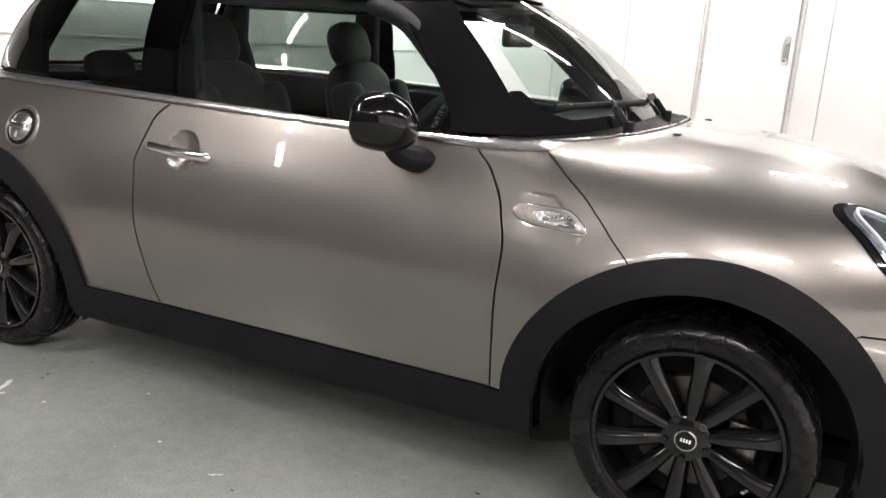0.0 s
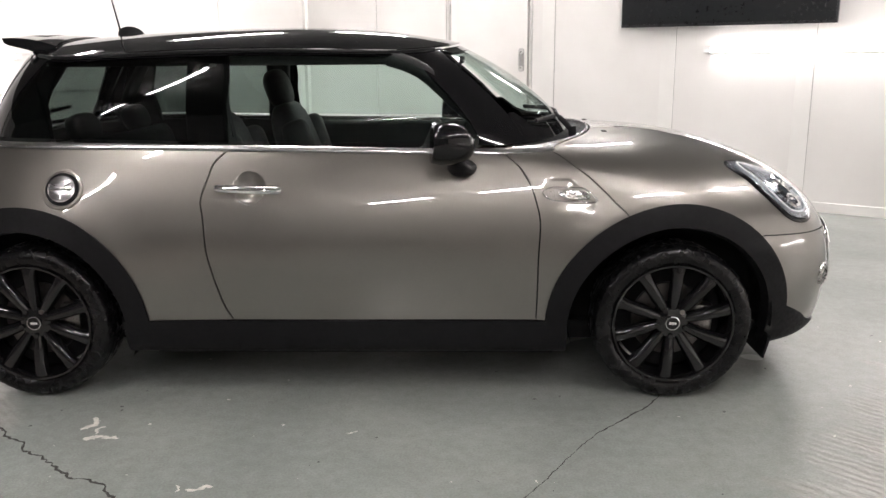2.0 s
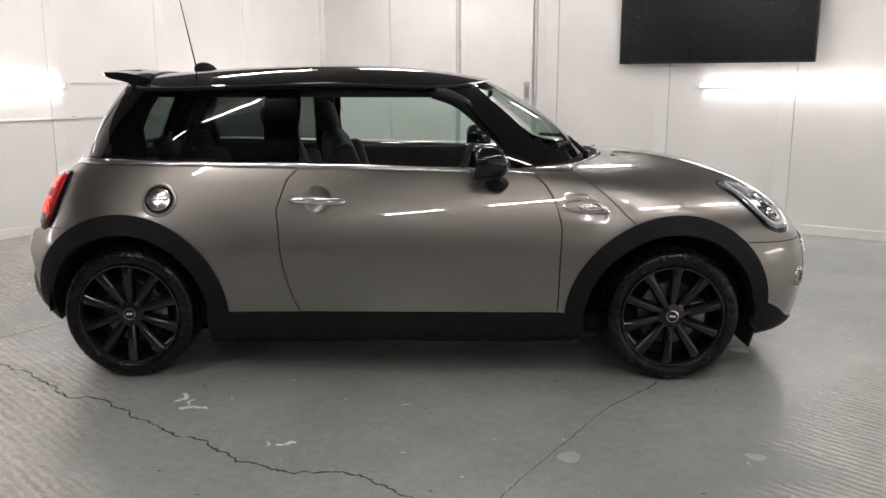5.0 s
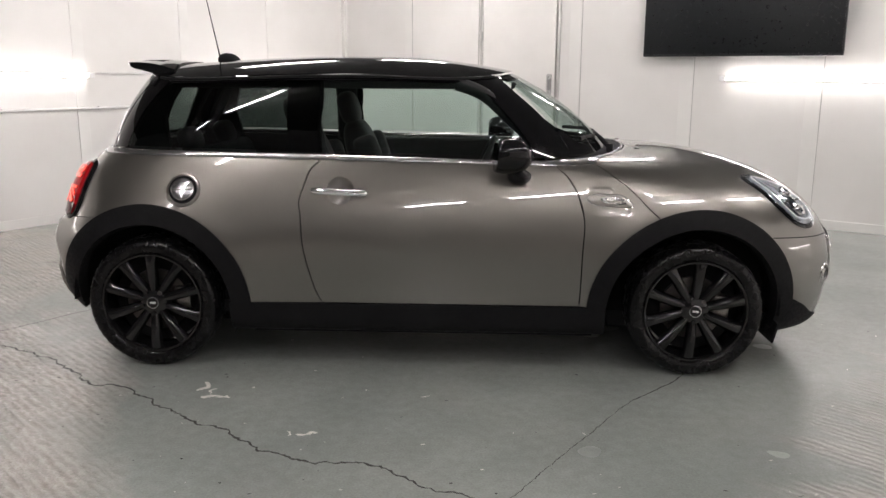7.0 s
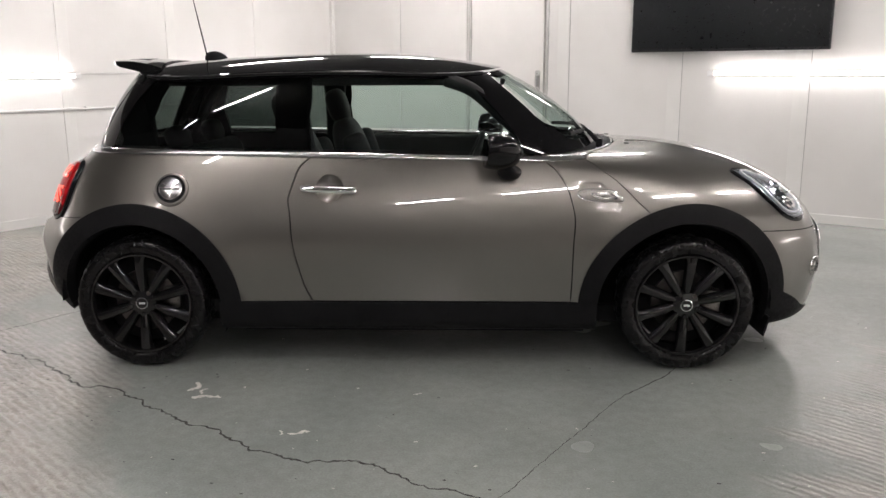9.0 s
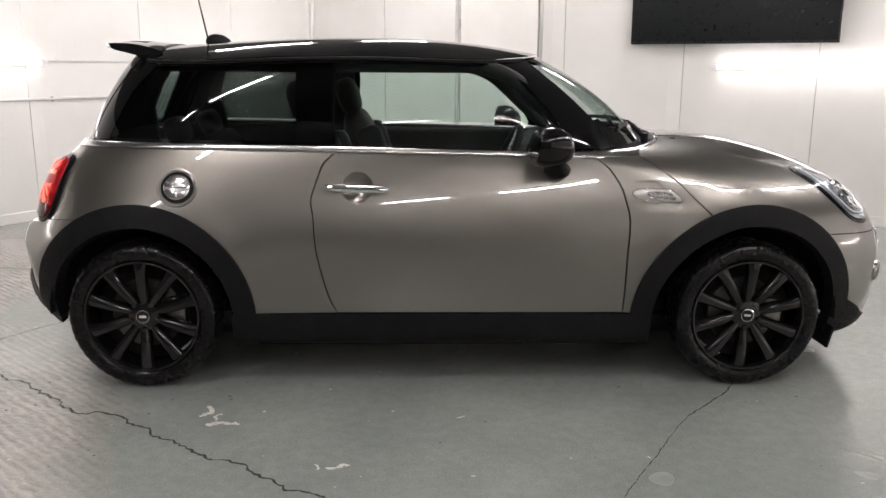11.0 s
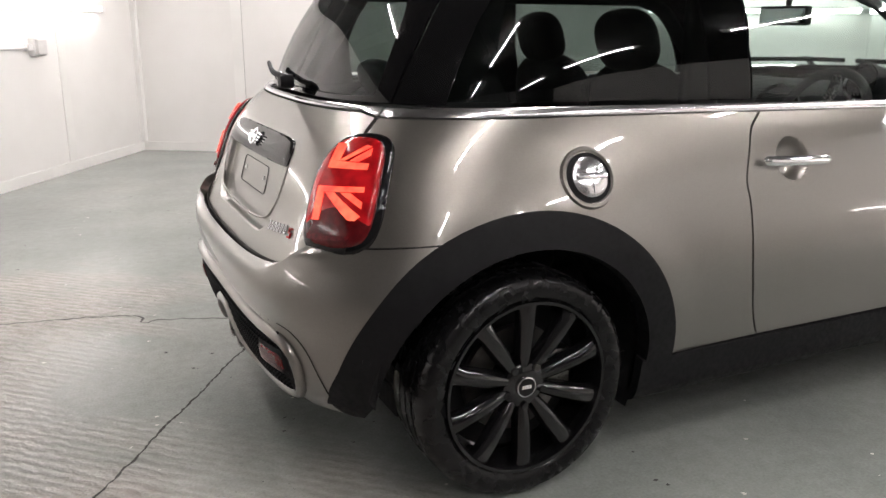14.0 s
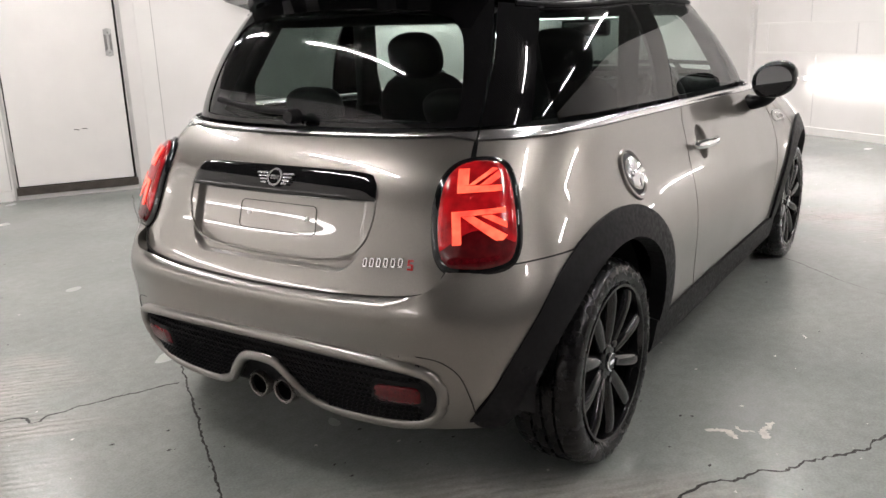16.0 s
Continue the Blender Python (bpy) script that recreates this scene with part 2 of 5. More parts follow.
def part(name, bm, material, parent=None, label="", smooth=None):
    """Links a bmesh as one object under a thing or a part. smooth: degrees under which edges are rounded off."""
    bmesh.ops.recalc_face_normals(bm, faces=bm.faces)
    me = bpy.data.meshes.new(name)
    bm.to_mesh(me)
    bm.free()
    me.materials.append(material)
    if smooth:
        me.polygons.foreach_set("use_smooth", [True] * len(me.polygons))
        me.set_sharp_from_angle(angle=radians(smooth))
    ob = new(name, me)
    if parent:
        ob.parent = parent
    if label:
        ob["label"] = label
    return ob


def box(bm, x0, x1, y0, y1, z0, z1, bevel=0.0, m=None, seg=2):
    r = bmesh.ops.create_cube(bm, size=1, matrix=Matrix.Translation(((x0 + x1) / 2, (y0 + y1) / 2, (z0 + z1) / 2)) @ Matrix.Diagonal((x1 - x0, y1 - y0, z1 - z0, 1)))
    vs = r["verts"]
    if bevel:
        es = list({e for v in vs for e in v.link_edges})
        r = bmesh.ops.bevel(bm, geom=es, offset=bevel, segments=seg, affect="EDGES", profile=.5)
        vs = list({v for f in r["faces"] for v in f.verts} | {v for v in vs if v.is_valid})
    if m is not None:
        bmesh.ops.transform(bm, matrix=m, verts=vs)
    return vs


def boxed(x0, x1, y0, y1, z0, z1, bevel=0.0, m=None, seg=2):
    bm = bmesh.new()
    box(bm, x0, x1, y0, y1, z0, z1, bevel, m, seg)
    return bm


def rod(bm, a, b, r, n=12, r2=None):
    a, b = Vector(a), Vector(b)
    q = (b - a).to_track_quat("Z", "Y").to_matrix().to_4x4()
    return bmesh.ops.create_cone(bm, cap_ends=True, segments=n, radius1=r, radius2=r if r2 is None else r2, depth=(b - a).length, matrix=Matrix.Translation((a + b) / 2) @ q)["verts"]


def revolve(profile, n=64, axis="y"):
    """A closed profile of (radius, along) turned round the axis."""
    bm = bmesh.new()
    rings = []
    for k in range(n):
        a = 2 * math.pi * k / n
        ring = []
        for r, h in profile:
            p = (r * math.cos(a), h, r * math.sin(a)) if axis == "y" else (r * math.cos(a), r * math.sin(a), h) if axis == "z" else (h, r * math.cos(a), r * math.sin(a))
            ring.append(bm.verts.new(p))
        rings.append(ring)
    for k in range(n):
        a, b = rings[k], rings[(k + 1) % n]
        for i in range(len(profile)):
            j = (i + 1) % len(profile)
            if profile[i][0] < 1e-6 and profile[j][0] < 1e-6:
                continue
            bm.faces.new((a[i], a[j], b[j], b[i]))
    bmesh.ops.remove_doubles(bm, verts=bm.verts, dist=1e-6)
    return bm


def sweep(points, radius, n=8, closed=False, flat=1.0):
    """A round bar along points."""
    bm = bmesh.new()
    pts = [Vector(p) for p in points]
    rings = []
    for i, p in enumerate(pts):
        a = pts[i - 1] if (i or closed) else pts[i]
        b = pts[(i + 1) % len(pts)] if (i < len(pts) - 1 or closed) else pts[i]
        d = (b - a).normalized()
        up = Vector((0, 0, 1)) if abs(d.z) < .9 else Vector((1, 0, 0))
        s = d.cross(up).normalized()
        t = s.cross(d)
        r = radius[i] if isinstance(radius, (list, tuple)) else radius
        rings.append([bm.verts.new(p + (s * math.cos(2 * math.pi * k / n) + t * math.sin(2 * math.pi * k / n) * flat) * r) for k in range(n)])
    m = len(rings)
    for i in range(m if closed else m - 1):
        a, b = rings[i], rings[(i + 1) % m]
        for k in range(n):
            bm.faces.new((a[k], a[(k + 1) % n], b[(k + 1) % n], b[k]))
    if not closed:
        bm.faces.new(rings[0][::-1])
        bm.faces.new(rings[-1])
    return bm


def spline(pts, n=8, closed=False):
    """Catmull-Rom through a few points."""
    p = np.array(pts, float)
    m = len(p)
    out = []
    for i in range(m if closed else m - 1):
        q = [p[(i + k) % m] if closed else p[min(max(i + k, 0), m - 1)] for k in (-1, 0, 1, 2)]
        for s in range(n):
            t = s / n
            out.append(.5 * (2 * q[1] + (q[2] - q[0]) * t + (2 * q[0] - 5 * q[1] + 4 * q[2] - q[3]) * t * t + (3 * q[1] - q[0] - 3 * q[2] + q[3]) * t ** 3))
    if not closed:
        out.append(p[-1])
    return np.array(out)


def rounded(u0, u1, v0, v1, ru, rv, n=6):
    """A rounded rectangle."""
    out = []
    for cu, cv, a0 in ((u1 - ru, v1 - rv, 0), (u0 + ru, v1 - rv, 90), (u0 + ru, v0 + rv, 180), (u1 - ru, v0 + rv, 270)):
        for k in range(n + 1):
            a = radians(a0 + 90 * k / n)
            out.append((cu + ru * math.cos(a), cv + rv * math.sin(a)))
    return np.array(out)


# ---------------------------------------------------------------- car body surfaces
# levels from sill to belt: side half width, side z, rear x, rear z, rear power, front x, front z, front power, front start
LEVELS = np.array([
    (0.714, 0.185, -1.638, 0.2, 3.82, 1.88, 0.165, 3, 0.9),
    (0.799, 0.2, -1.738, 0.215, 3.91, 1.97, 0.18, 3, 0.9),
    (0.822, 0.3, -1.803, 0.28, 4, 2.015, 0.25, 3, 0.9),
    (0.831, 0.37, -1.83, 0.36, 4.09, 2.03, 0.34, 3, 0.9),
    (0.8445, 0.48, -1.838, 0.45, 4.19, 2.037, 0.44, 3, 0.9),
    (0.852, 0.6, -1.823, 0.55, 4.28, 2.015, 0.56, 3, 0.9),
    (0.839, 0.71, -1.795, 0.63, 4.06, 1.965, 0.67, 3, 0.9),
    (0.817, 0.8, -1.758, 0.72, 4.06, 1.88, 0.77, 2.9, 0.86),
    (0.7925, 0.87, -1.725, 0.83, 3.9, 1.7, 0.884, 2.7, 0.78),
    (0.7675, 0.93, -1.665, 0.93, 3.72, 1.345, 0.982, 2.5, 0.62),
    (0.739, 0.985, -1.59, 1, 3.55, 0.992, 1.004, 2.2, 0.42)])
CURVES = np.zeros_like(LEVELS)
CURVES[1:-1] = np.linalg.solve(4 * np.eye(len(LEVELS) - 2) + np.eye(len(LEVELS) - 2, k=1) + np.eye(len(LEVELS) - 2, k=-1), 6 * (LEVELS[2:] - 2 * LEVELS[1:-1] + LEVELS[:-2]))
NQ, NS, NV = 36, 44, 60          # cells: quarter turn, straight side, height
NU = 2 * NQ + NS
XMR = -0.85
WHEEL_X, HUB_Z, ARCH_R = 1.2475, 0.308, 0.462


def smooth01(t):
    t = np.clip(t, 0, 1)
    return t * t * (3 - 2 * t)


def level_row(v):
    """The level table at v in 0..1 (natural cubic spline)."""
    f = np.clip(np.asarray(v, float), 0, 1) * (len(LEVELS) - 1)
    i = np.clip(f.astype(int), 0, len(LEVELS) - 2)
    t = (f - i)[..., None]
    s = 1 - t
    return s * LEVELS[i] + t * LEVELS[i + 1] + ((s ** 3 - s) * CURVES[i] + (t ** 3 - t) * CURVES[i + 1]) / 6


def outline(u, w, xr, nr, xf, nf, xmr, xmf):
    """Plan of the right half: u from the rear centre (0) along the side to the front centre (1). Gives x, y, and the shares of rear and front."""
    c = np.asarray(u, float) * NU
    tr = np.clip((NQ - c) / NQ, 0, 1) * math.pi / 2
    tf = np.clip((c - NQ - NS) / NQ, 0, 1) * math.pi / 2
    s = np.clip((c - NQ) / NS, 0, 1)
    rr = (np.cos(tr) ** nr + np.sin(tr) ** nr) ** (-1 / nr)
    rf = (np.cos(tf) ** nf + np.sin(tf) ** nf) ** (-1 / nf)
    x = xmr + (xmf - xmr) * s + (xr - xmr) * rr * np.sin(tr) + (xf - xmf) * rf * np.sin(tf)
    y = -w * rr * np.cos(tr) * rf * np.cos(tf)
    return x, y, np.sin(tr) ** 2, np.sin(tf) ** 2


def lower(u, v):
    """The painted body below the glass, right half."""
    u, v = np.broadcast_arrays(np.asarray(u, float), np.asarray(v, float))
    w, zs, xr, zr, nr, xf, zf, nf, xmf = np.moveaxis(level_row(v), -1, 0)
    x, y, br, bf = outline(u, w, xr, nr, xf, nf, XMR, xmf)
    z = zs - .022 * x * v ** 3
    z = z + (zr - z) * br
    z = z + (zf - z) * bf
    bump = smooth01((z - .20) / .3) * smooth01((.97 - z) / .36)
    g = np.exp(-((x - WHEEL_X) / .40) ** 2) + np.exp(-((x + WHEEL_X) / .40) ** 2)
    y = y * (1 + .022 * g * bump)
    # the skin flares towards the wheel openings
    r = np.hypot(np.abs(x) - WHEEL_X, z - HUB_Z)
    y = y - .007 * smooth01((.575 - r) / .115) * smooth01((z - .25) / .15) * smooth01((np.abs(y) - .6) / .1)
    return np.stack([x, y, z], -1)


def roof_z(x, y):
    d = np.asarray(x, float) + .35
    return 1.440 - np.where(d > 0, .068 * (np.abs(d) / .77) ** 2.3, .050 * (np.abs(d) / 1.0) ** 2) - .085 * (np.abs(y) / .612) ** 2.4


def roof_edge(u):
    u = np.asarray(u, float)
    x, y, br, bf = outline(u, .618, -1.375, 3.6, .43, 2.6, -.75, -.15)
    return np.stack([x, y, roof_z(x, y) - .014], -1)


def glass(u, v):
    """The glasshouse, from belt (v 0) to roof edge (v 1), right half."""
    u, v = np.broadcast_arrays(np.asarray(u, float), np.asarray(v, float))
    b = lower(u, np.ones_like(u))
    b = b * np.array([.989, .982, 1.0]) + np.array([-.002, 0, .004])
    bf = np.sin(np.clip((u * NU - NQ - NS) / NQ, 0, 1) * math.pi / 2) ** 2
    b[..., 0] -= .080 * bf
    t = roof_edge(u)
    p = b + (t - b) * v[..., None]
    d = np.stack([b[..., 0] + .25, 2.2 * b[..., 1], 0 * u + .25], -1)
    d = d / np.linalg.norm(d, axis=-1, keepdims=True)
    return p + d * ((.024 + .024 * bf) * 4 * v * (1 - v))[..., None]


def roof(u, v):
    """The roof skin: v 0 at its edge, v 1 at the middle line."""
    u, v = np.broadcast_arrays(np.asarray(u, float), np.asarray(v, float))
    e = roof_edge(u)
    mid = np.stack([np.clip(e[..., 0], -1.05, .1), 0 * u, 0 * u], -1)
    p = e + (mid - e) * v[..., None]
    p[..., 2] = roof_z(p[..., 0], p[..., 1])
    return p


def dent(p):
    """How far the skin is drawn in: the bowl behind the door handle, the side vent, the number plate recess."""
    x, y, z = p[..., 0], np.abs(p[..., 1]), p[..., 2]
    side = y > .5
    r = np.hypot(x + .366, z - .838) / .060
    d = np.where(side & (r < 1), .033 * (1 - np.minimum(r, 1) ** 2) ** .65, 0)
    # side vent: under a ledge, before a slanting edge
    edge = (.868 - z) / .012
    slant = ((.935 - x) - (z - .775) * -.0 - np.clip(z - .775, 0, 1) * .95) / .016
    vent = smooth01(edge) * smooth01(slant) * smooth01((z - .735) / .05) * smooth01((x - .74) / .10)
    d = d + np.where(side & (x > .6) & (x < 1.1), .005 * vent, 0)
    # number plate recess
    a = np.maximum(np.abs(y) - .243, 0)
    b = np.maximum(np.abs(z - .778) - .050, 0)
    q = np.hypot(a, b)
    rear = x < -1.5
    d = d + np.where(rear, .019 * smooth01((.080 - q) / .015), 0)
    return d


def lower_dented(u, v):
    u, v = np.broadcast_arrays(np.asarray(u, float), np.asarray(v, float))
    h = 1e-3
    p = lower(u, v)
    du = lower(np.abs(u + h), v) * np.where((u + h) < 0, -1, 1)[..., None] ** np.array([0, 1, 0]) - lower(np.abs(u - h), v) * np.where((u - h) < 0, -1, 1)[..., None] ** np.array([0, 1, 0])
    va, vb = np.clip(v - h, 0, 1), np.clip(v + h, 0, 1)
    dv = lower(u, vb) - lower(u, va)
    n = np.cross(du, dv)
    n = n / np.maximum(np.linalg.norm(n, axis=-1, keepdims=True), 1e-12)
    n = n * np.where((n * (p - np.array([0, 0, .55]))).sum(-1) < 0, -1, 1)[..., None]
    return p - n * dent(p)[..., None]


def rear_side(f):
    """The whole width from the right half: u < 0 is the left side, 0 the rear middle."""
    def whole(u, v):
        u, v = np.asarray(u, float), np.asarray(v, float)
        p = f(np.abs(u), v)
        p[..., 1] *= np.where(u < 0, -1, 1)
        return p
    return whole


def front_side(f):
    """The same with u = 0 at the front middle; u > 0 is the right side."""
    def whole(u, v):
        u, v = np.asarray(u, float), np.asarray(v, float)
        p = f(1 - np.abs(u), v)
        p[..., 1] *= np.where(u < 0, -1, 1)
        return p
    return whole


DENTED = rear_side(lower_dented)
BODY, NOSE, GLASS, SCREEN, ROOF = rear_side(lower), front_side(lower), rear_side(glass), front_side(glass), rear_side(roof)


def frame_at(f, u, v):
    """Points, outward normals and the lengths of the two ways."""
    h = 1e-3
    du = (f(u + h, v) - f(u - h, v)) / (2 * h)
    va, vb = np.clip(v - h, 0, 1), np.clip(v + h, 0, 1)
    dv = (f(u, vb) - f(u, va)) / (vb - va)[..., None]
    n = np.cross(du, dv)
    n /= np.maximum(np.linalg.norm(n, axis=-1, keepdims=True), 1e-9)
    p = f(u, v)
    c = p - np.array([0, 0, .55])
    c[..., 0] = np.sign(c[..., 0]) * np.maximum(np.abs(c[..., 0]) - 1.0, 0)
    n *= np.where((n * c).sum(-1) < 0, -1, 1)[..., None]
    return p, n, np.linalg.norm(du, axis=-1), np.linalg.norm(dv, axis=-1)


def side_uv(f, x, z, lo=.10, hi=.95):
    """u, v of the point of the right side that shows at x, z from the side."""
    uu, vv = np.meshgrid(np.linspace(lo, hi, 220), np.linspace(0, 1, 120), indexing="ij")
    p = f(uu, vv)
    out = []
    for a, b in zip(np.atleast_1d(x), np.atleast_1d(z)):
        k = np.unravel_index(((p[..., 0] - a) ** 2 + (p[..., 2] - b) ** 2).argmin(), uu.shape)
        q = np.array([uu[k], vv[k]])
        for _ in range(4):
            h = 1e-4
            p0 = f(q[0], q[1])
            j = np.array([(f(q[0] + h, q[1]) - p0) / h, (f(q[0], q[1] - h) - p0) / -h])[:, [0, 2]].T
            try:
                q = q + np.clip(np.linalg.solve(j, np.array([a, b]) - p0[[0, 2]]), -.02, .02)
            except np.linalg.LinAlgError:
                break
            q = np.clip(q, [0, 0], [1, 1])
        out.append(q)
    return np.array(out)


def inset_uv(f, poly, gap):
    """The outline drawn in by gap metres."""
    p, n, lu, lv = frame_at(f, poly[:, 0], poly[:, 1])
    s = np.stack([lu, lv], -1)
    d = (np.roll(poly, -1, 0) - np.roll(poly, 1, 0)) * s
    d /= np.maximum(np.linalg.norm(d, axis=1, keepdims=True), 1e-9)
    q = poly * s.mean(0)
    area = .5 * np.sum(q[:, 0] * np.roll(q[:, 1], -1) - np.roll(q[:, 0], -1) * q[:, 1])
    inward = np.stack([-d[:, 1], d[:, 0]], -1) * (1 if area > 0 else -1)
    return poly + inward * gap / s


def clip_cell(poly, x0, x1, y0, y1):
    for axis, lim, keep in ((0, x0, 1), (0, x1, -1), (1, y0, 1), (1, y1, -1)):
        if not poly:
            return poly
        out = []
        prev = poly[-1]
        dp = (prev[axis] - lim) * keep
        for cur in poly:
            dc = (cur[axis] - lim) * keep
            if (dc >= 0) != (dp >= 0):
                t = dp / (dp - dc)
                out.append((prev[0] + (cur[0] - prev[0]) * t, prev[1] + (cur[1] - prev[1]) * t))
            if dc >= 0:
                out.append(cur)
            prev, dp = cur, dc
        poly = out
    return poly


def patch(name, f, poly, material, parent=None, label="", gap=.002, lift=0.0, depth=.012, cu=NU, cv=NV, dome=0.0, mirror=False):
    """A piece of a surface inside an outline given in u, v, with a turned-in rim. dome: metres by which its middle stands out."""
    poly = np.array(poly, float)
    if gap:
        poly = inset_uv(f, poly, gap)
    q = poly * [cu, cv]
    dense = []
    for a, b in zip(q, np.roll(q, -1, 0)):
        k = max(1, int(np.ceil(np.abs(b - a).max() / .5)))
        dense += [tuple(a + (b - a) * i / k) for i in range(k)]
    d = np.array(dense)
    edge = set()
    for a, b in zip(d, np.roll(d, -1, 0)):
        for s in np.linspace(0, 1, 12):
            c = a + (b - a) * s
            for e in (-1e-6, 1e-6):
                edge.add((int(math.floor(c[0] + e)), int(math.floor(c[1] + e))))
    lo, hi = np.floor(d.min(0)).astype(int), np.ceil(d.max(0)).astype(int)
    ci, cj = np.meshgrid(np.arange(lo[0], hi[0] + 1), np.arange(lo[1], hi[1] + 1), indexing="ij")
    cx, cy = ci + .5, cj + .5
    inside = np.zeros(cx.shape, bool)
    for (ax, ay), (bx, by) in zip(d, np.roll(d, -1, 0)):
        if ay != by:
            inside ^= ((ay > cy) != (by > cy)) & (cx < (bx - ax) * (cy - ay) / (by - ay) + ax)
    cells = {}
    verts, faces = [], []

    def vid(p):
        key = (round(p[0], 4), round(p[1], 4))
        if key not in cells:
            cells[key] = len(verts)
            verts.append(key)
        return cells[key]
    for i, j, ins in zip(ci.ravel(), cj.ravel(), inside.ravel()):
        if (i, j) in edge:
            c = clip_cell(dense, i, i + 1, j, j + 1)
            if len(c) > 2:
                ids = []
                for p in c:
                    k = vid(p)
                    if not ids or ids[-1] != k:
                        ids.append(k)
                if ids[0] == ids[-1]:
                    ids.pop()
                if len(set(ids)) == len(ids) > 2:
                    faces.append(ids)
        elif ins:
            faces.append([vid((i, j)), vid((i + 1, j)), vid((i + 1, j + 1)), vid((i, j + 1))])
    w = np.array(verts)
    p, n, _, _ = frame_at(f, w[:, 0] / cu, w[:, 1] / cv)
    if dome:
        _, _, lu, lv = frame_at(f, np.array([d[:, 0].mean() / cu]), np.array([d[:, 1].mean() / cv]))
        sc = np.array([lu[0] / cu, lv[0] / cv])
        ds, ws = d * sc, w * sc
        dist = np.sqrt(((ws[:, None] - ds[None]) ** 2).sum(-1)).min(1)
        top = max(dist.max(), 1e-6)
        e = np.clip(dist / top, 0, 1)
        p = p + n * (dome * np.sqrt(1 - (1 - e) ** 2))[:, None]
    p = p + n * lift
    # face turn
    out = []
    for fc in faces:
        a = np.zeros(3)
        for k in range(len(fc)):
            a += np.cross(p[fc[k]], p[fc[(k + 1) % len(fc)]])
        out.append(fc if (a * n[fc].mean(0)).sum() > 0 else fc[::-1])
    count = {}
    for fc in out:
        for k in range(len(fc)):
            a, b = fc[k], fc[(k + 1) % len(fc)]
            count[(a, b)] = count.get((a, b), 0) + 1
    rim = [(a, b) for (a, b) in count if (b, a) not in count]
    ids, base = {}, len(p)
    low = []
    for a, b in rim:
        for k in (a, b):
            if k not in ids:
                ids[k] = base + len(low)
                low.append(p[k] - n[k] * depth)
    if depth and low:
        p = np.vstack([p, low])
        out = out + [[b, a, ids[a], ids[b]] for a, b in rim]
    sgn = np.array([1, -1, 1]) if mirror else np.array([1, 1, 1])
    if mirror:
        out = [fc[::-1] for fc in out]
    ob = mesh_ob(name, p * sgn, out, material, parent, label, smooth=True)
    me = ob.data
    if dome or len(me.polygons) != len(out):
        me.set_sharp_from_angle(angle=radians(50))
        return ob
    # true normals on the skin, plain ones on the rim
    top = len(out) - (len(rim) if depth and low else 0)
    nn = n * sgn
    cn = []
    for k, pl in enumerate(me.polygons):
        cn += [tuple(nn[v]) for v in pl.vertices] if k < top else [tuple(pl.normal)] * len(pl.vertices)
    me.normals_split_custom_set(cn)
    return ob


def arc(x0, r, a0, a1, n=24, rz=None):
    """Points of a wheel arch in side view, angles in degrees from the front, upwards."""
    a = np.radians(np.linspace(a0, a1, n))
    wide = np.where(x0 > 0, 1 + .065 * np.maximum(-np.cos(a), 0), 1.0)      # the front opening runs a little further back
    return x0 + r * np.cos(a) * wide, HUB_Z + (rz or r) * np.sin(a)


def rail(f, pts, lift=0.0):
    """World points along a line given in u, v."""
    q = np.array(pts)
    p, n, _, _ = frame_at(f, q[:, 0], q[:, 1])
    return p + n * lift


def both(make):
    """Runs a builder for the right and the left side."""
    return [make(False), make(True)]


# ---------------------------------------------------------------- the room
def in_room(bm):
    bmesh.ops.transform(bm, matrix=ROOM, verts=bm.verts)
    return bm


def struct(ob, label, category):
    return tagged(ob, label, category, kind="structure")


def build_floor():
    bm = bmesh.new()
    box(bm, U0 - .3, U1 + .3, W0 - .3, W1 + .3, -.2, 0)
    in_room(bm)
    return struct(part("floor", bm, M_FLOOR), "worn grey painted concrete floor with cracks and bare patches", "floor")


def placed_mark(u, z, turn):
    bm = bmesh.new()
    box(bm, -.022, .022, W1 - .0055, W1 - .0045, -.003, .003, m=Matrix.Translation((u, 0, z)) @ Matrix.Rotation(radians(turn), 4, "Y"))
    return bm


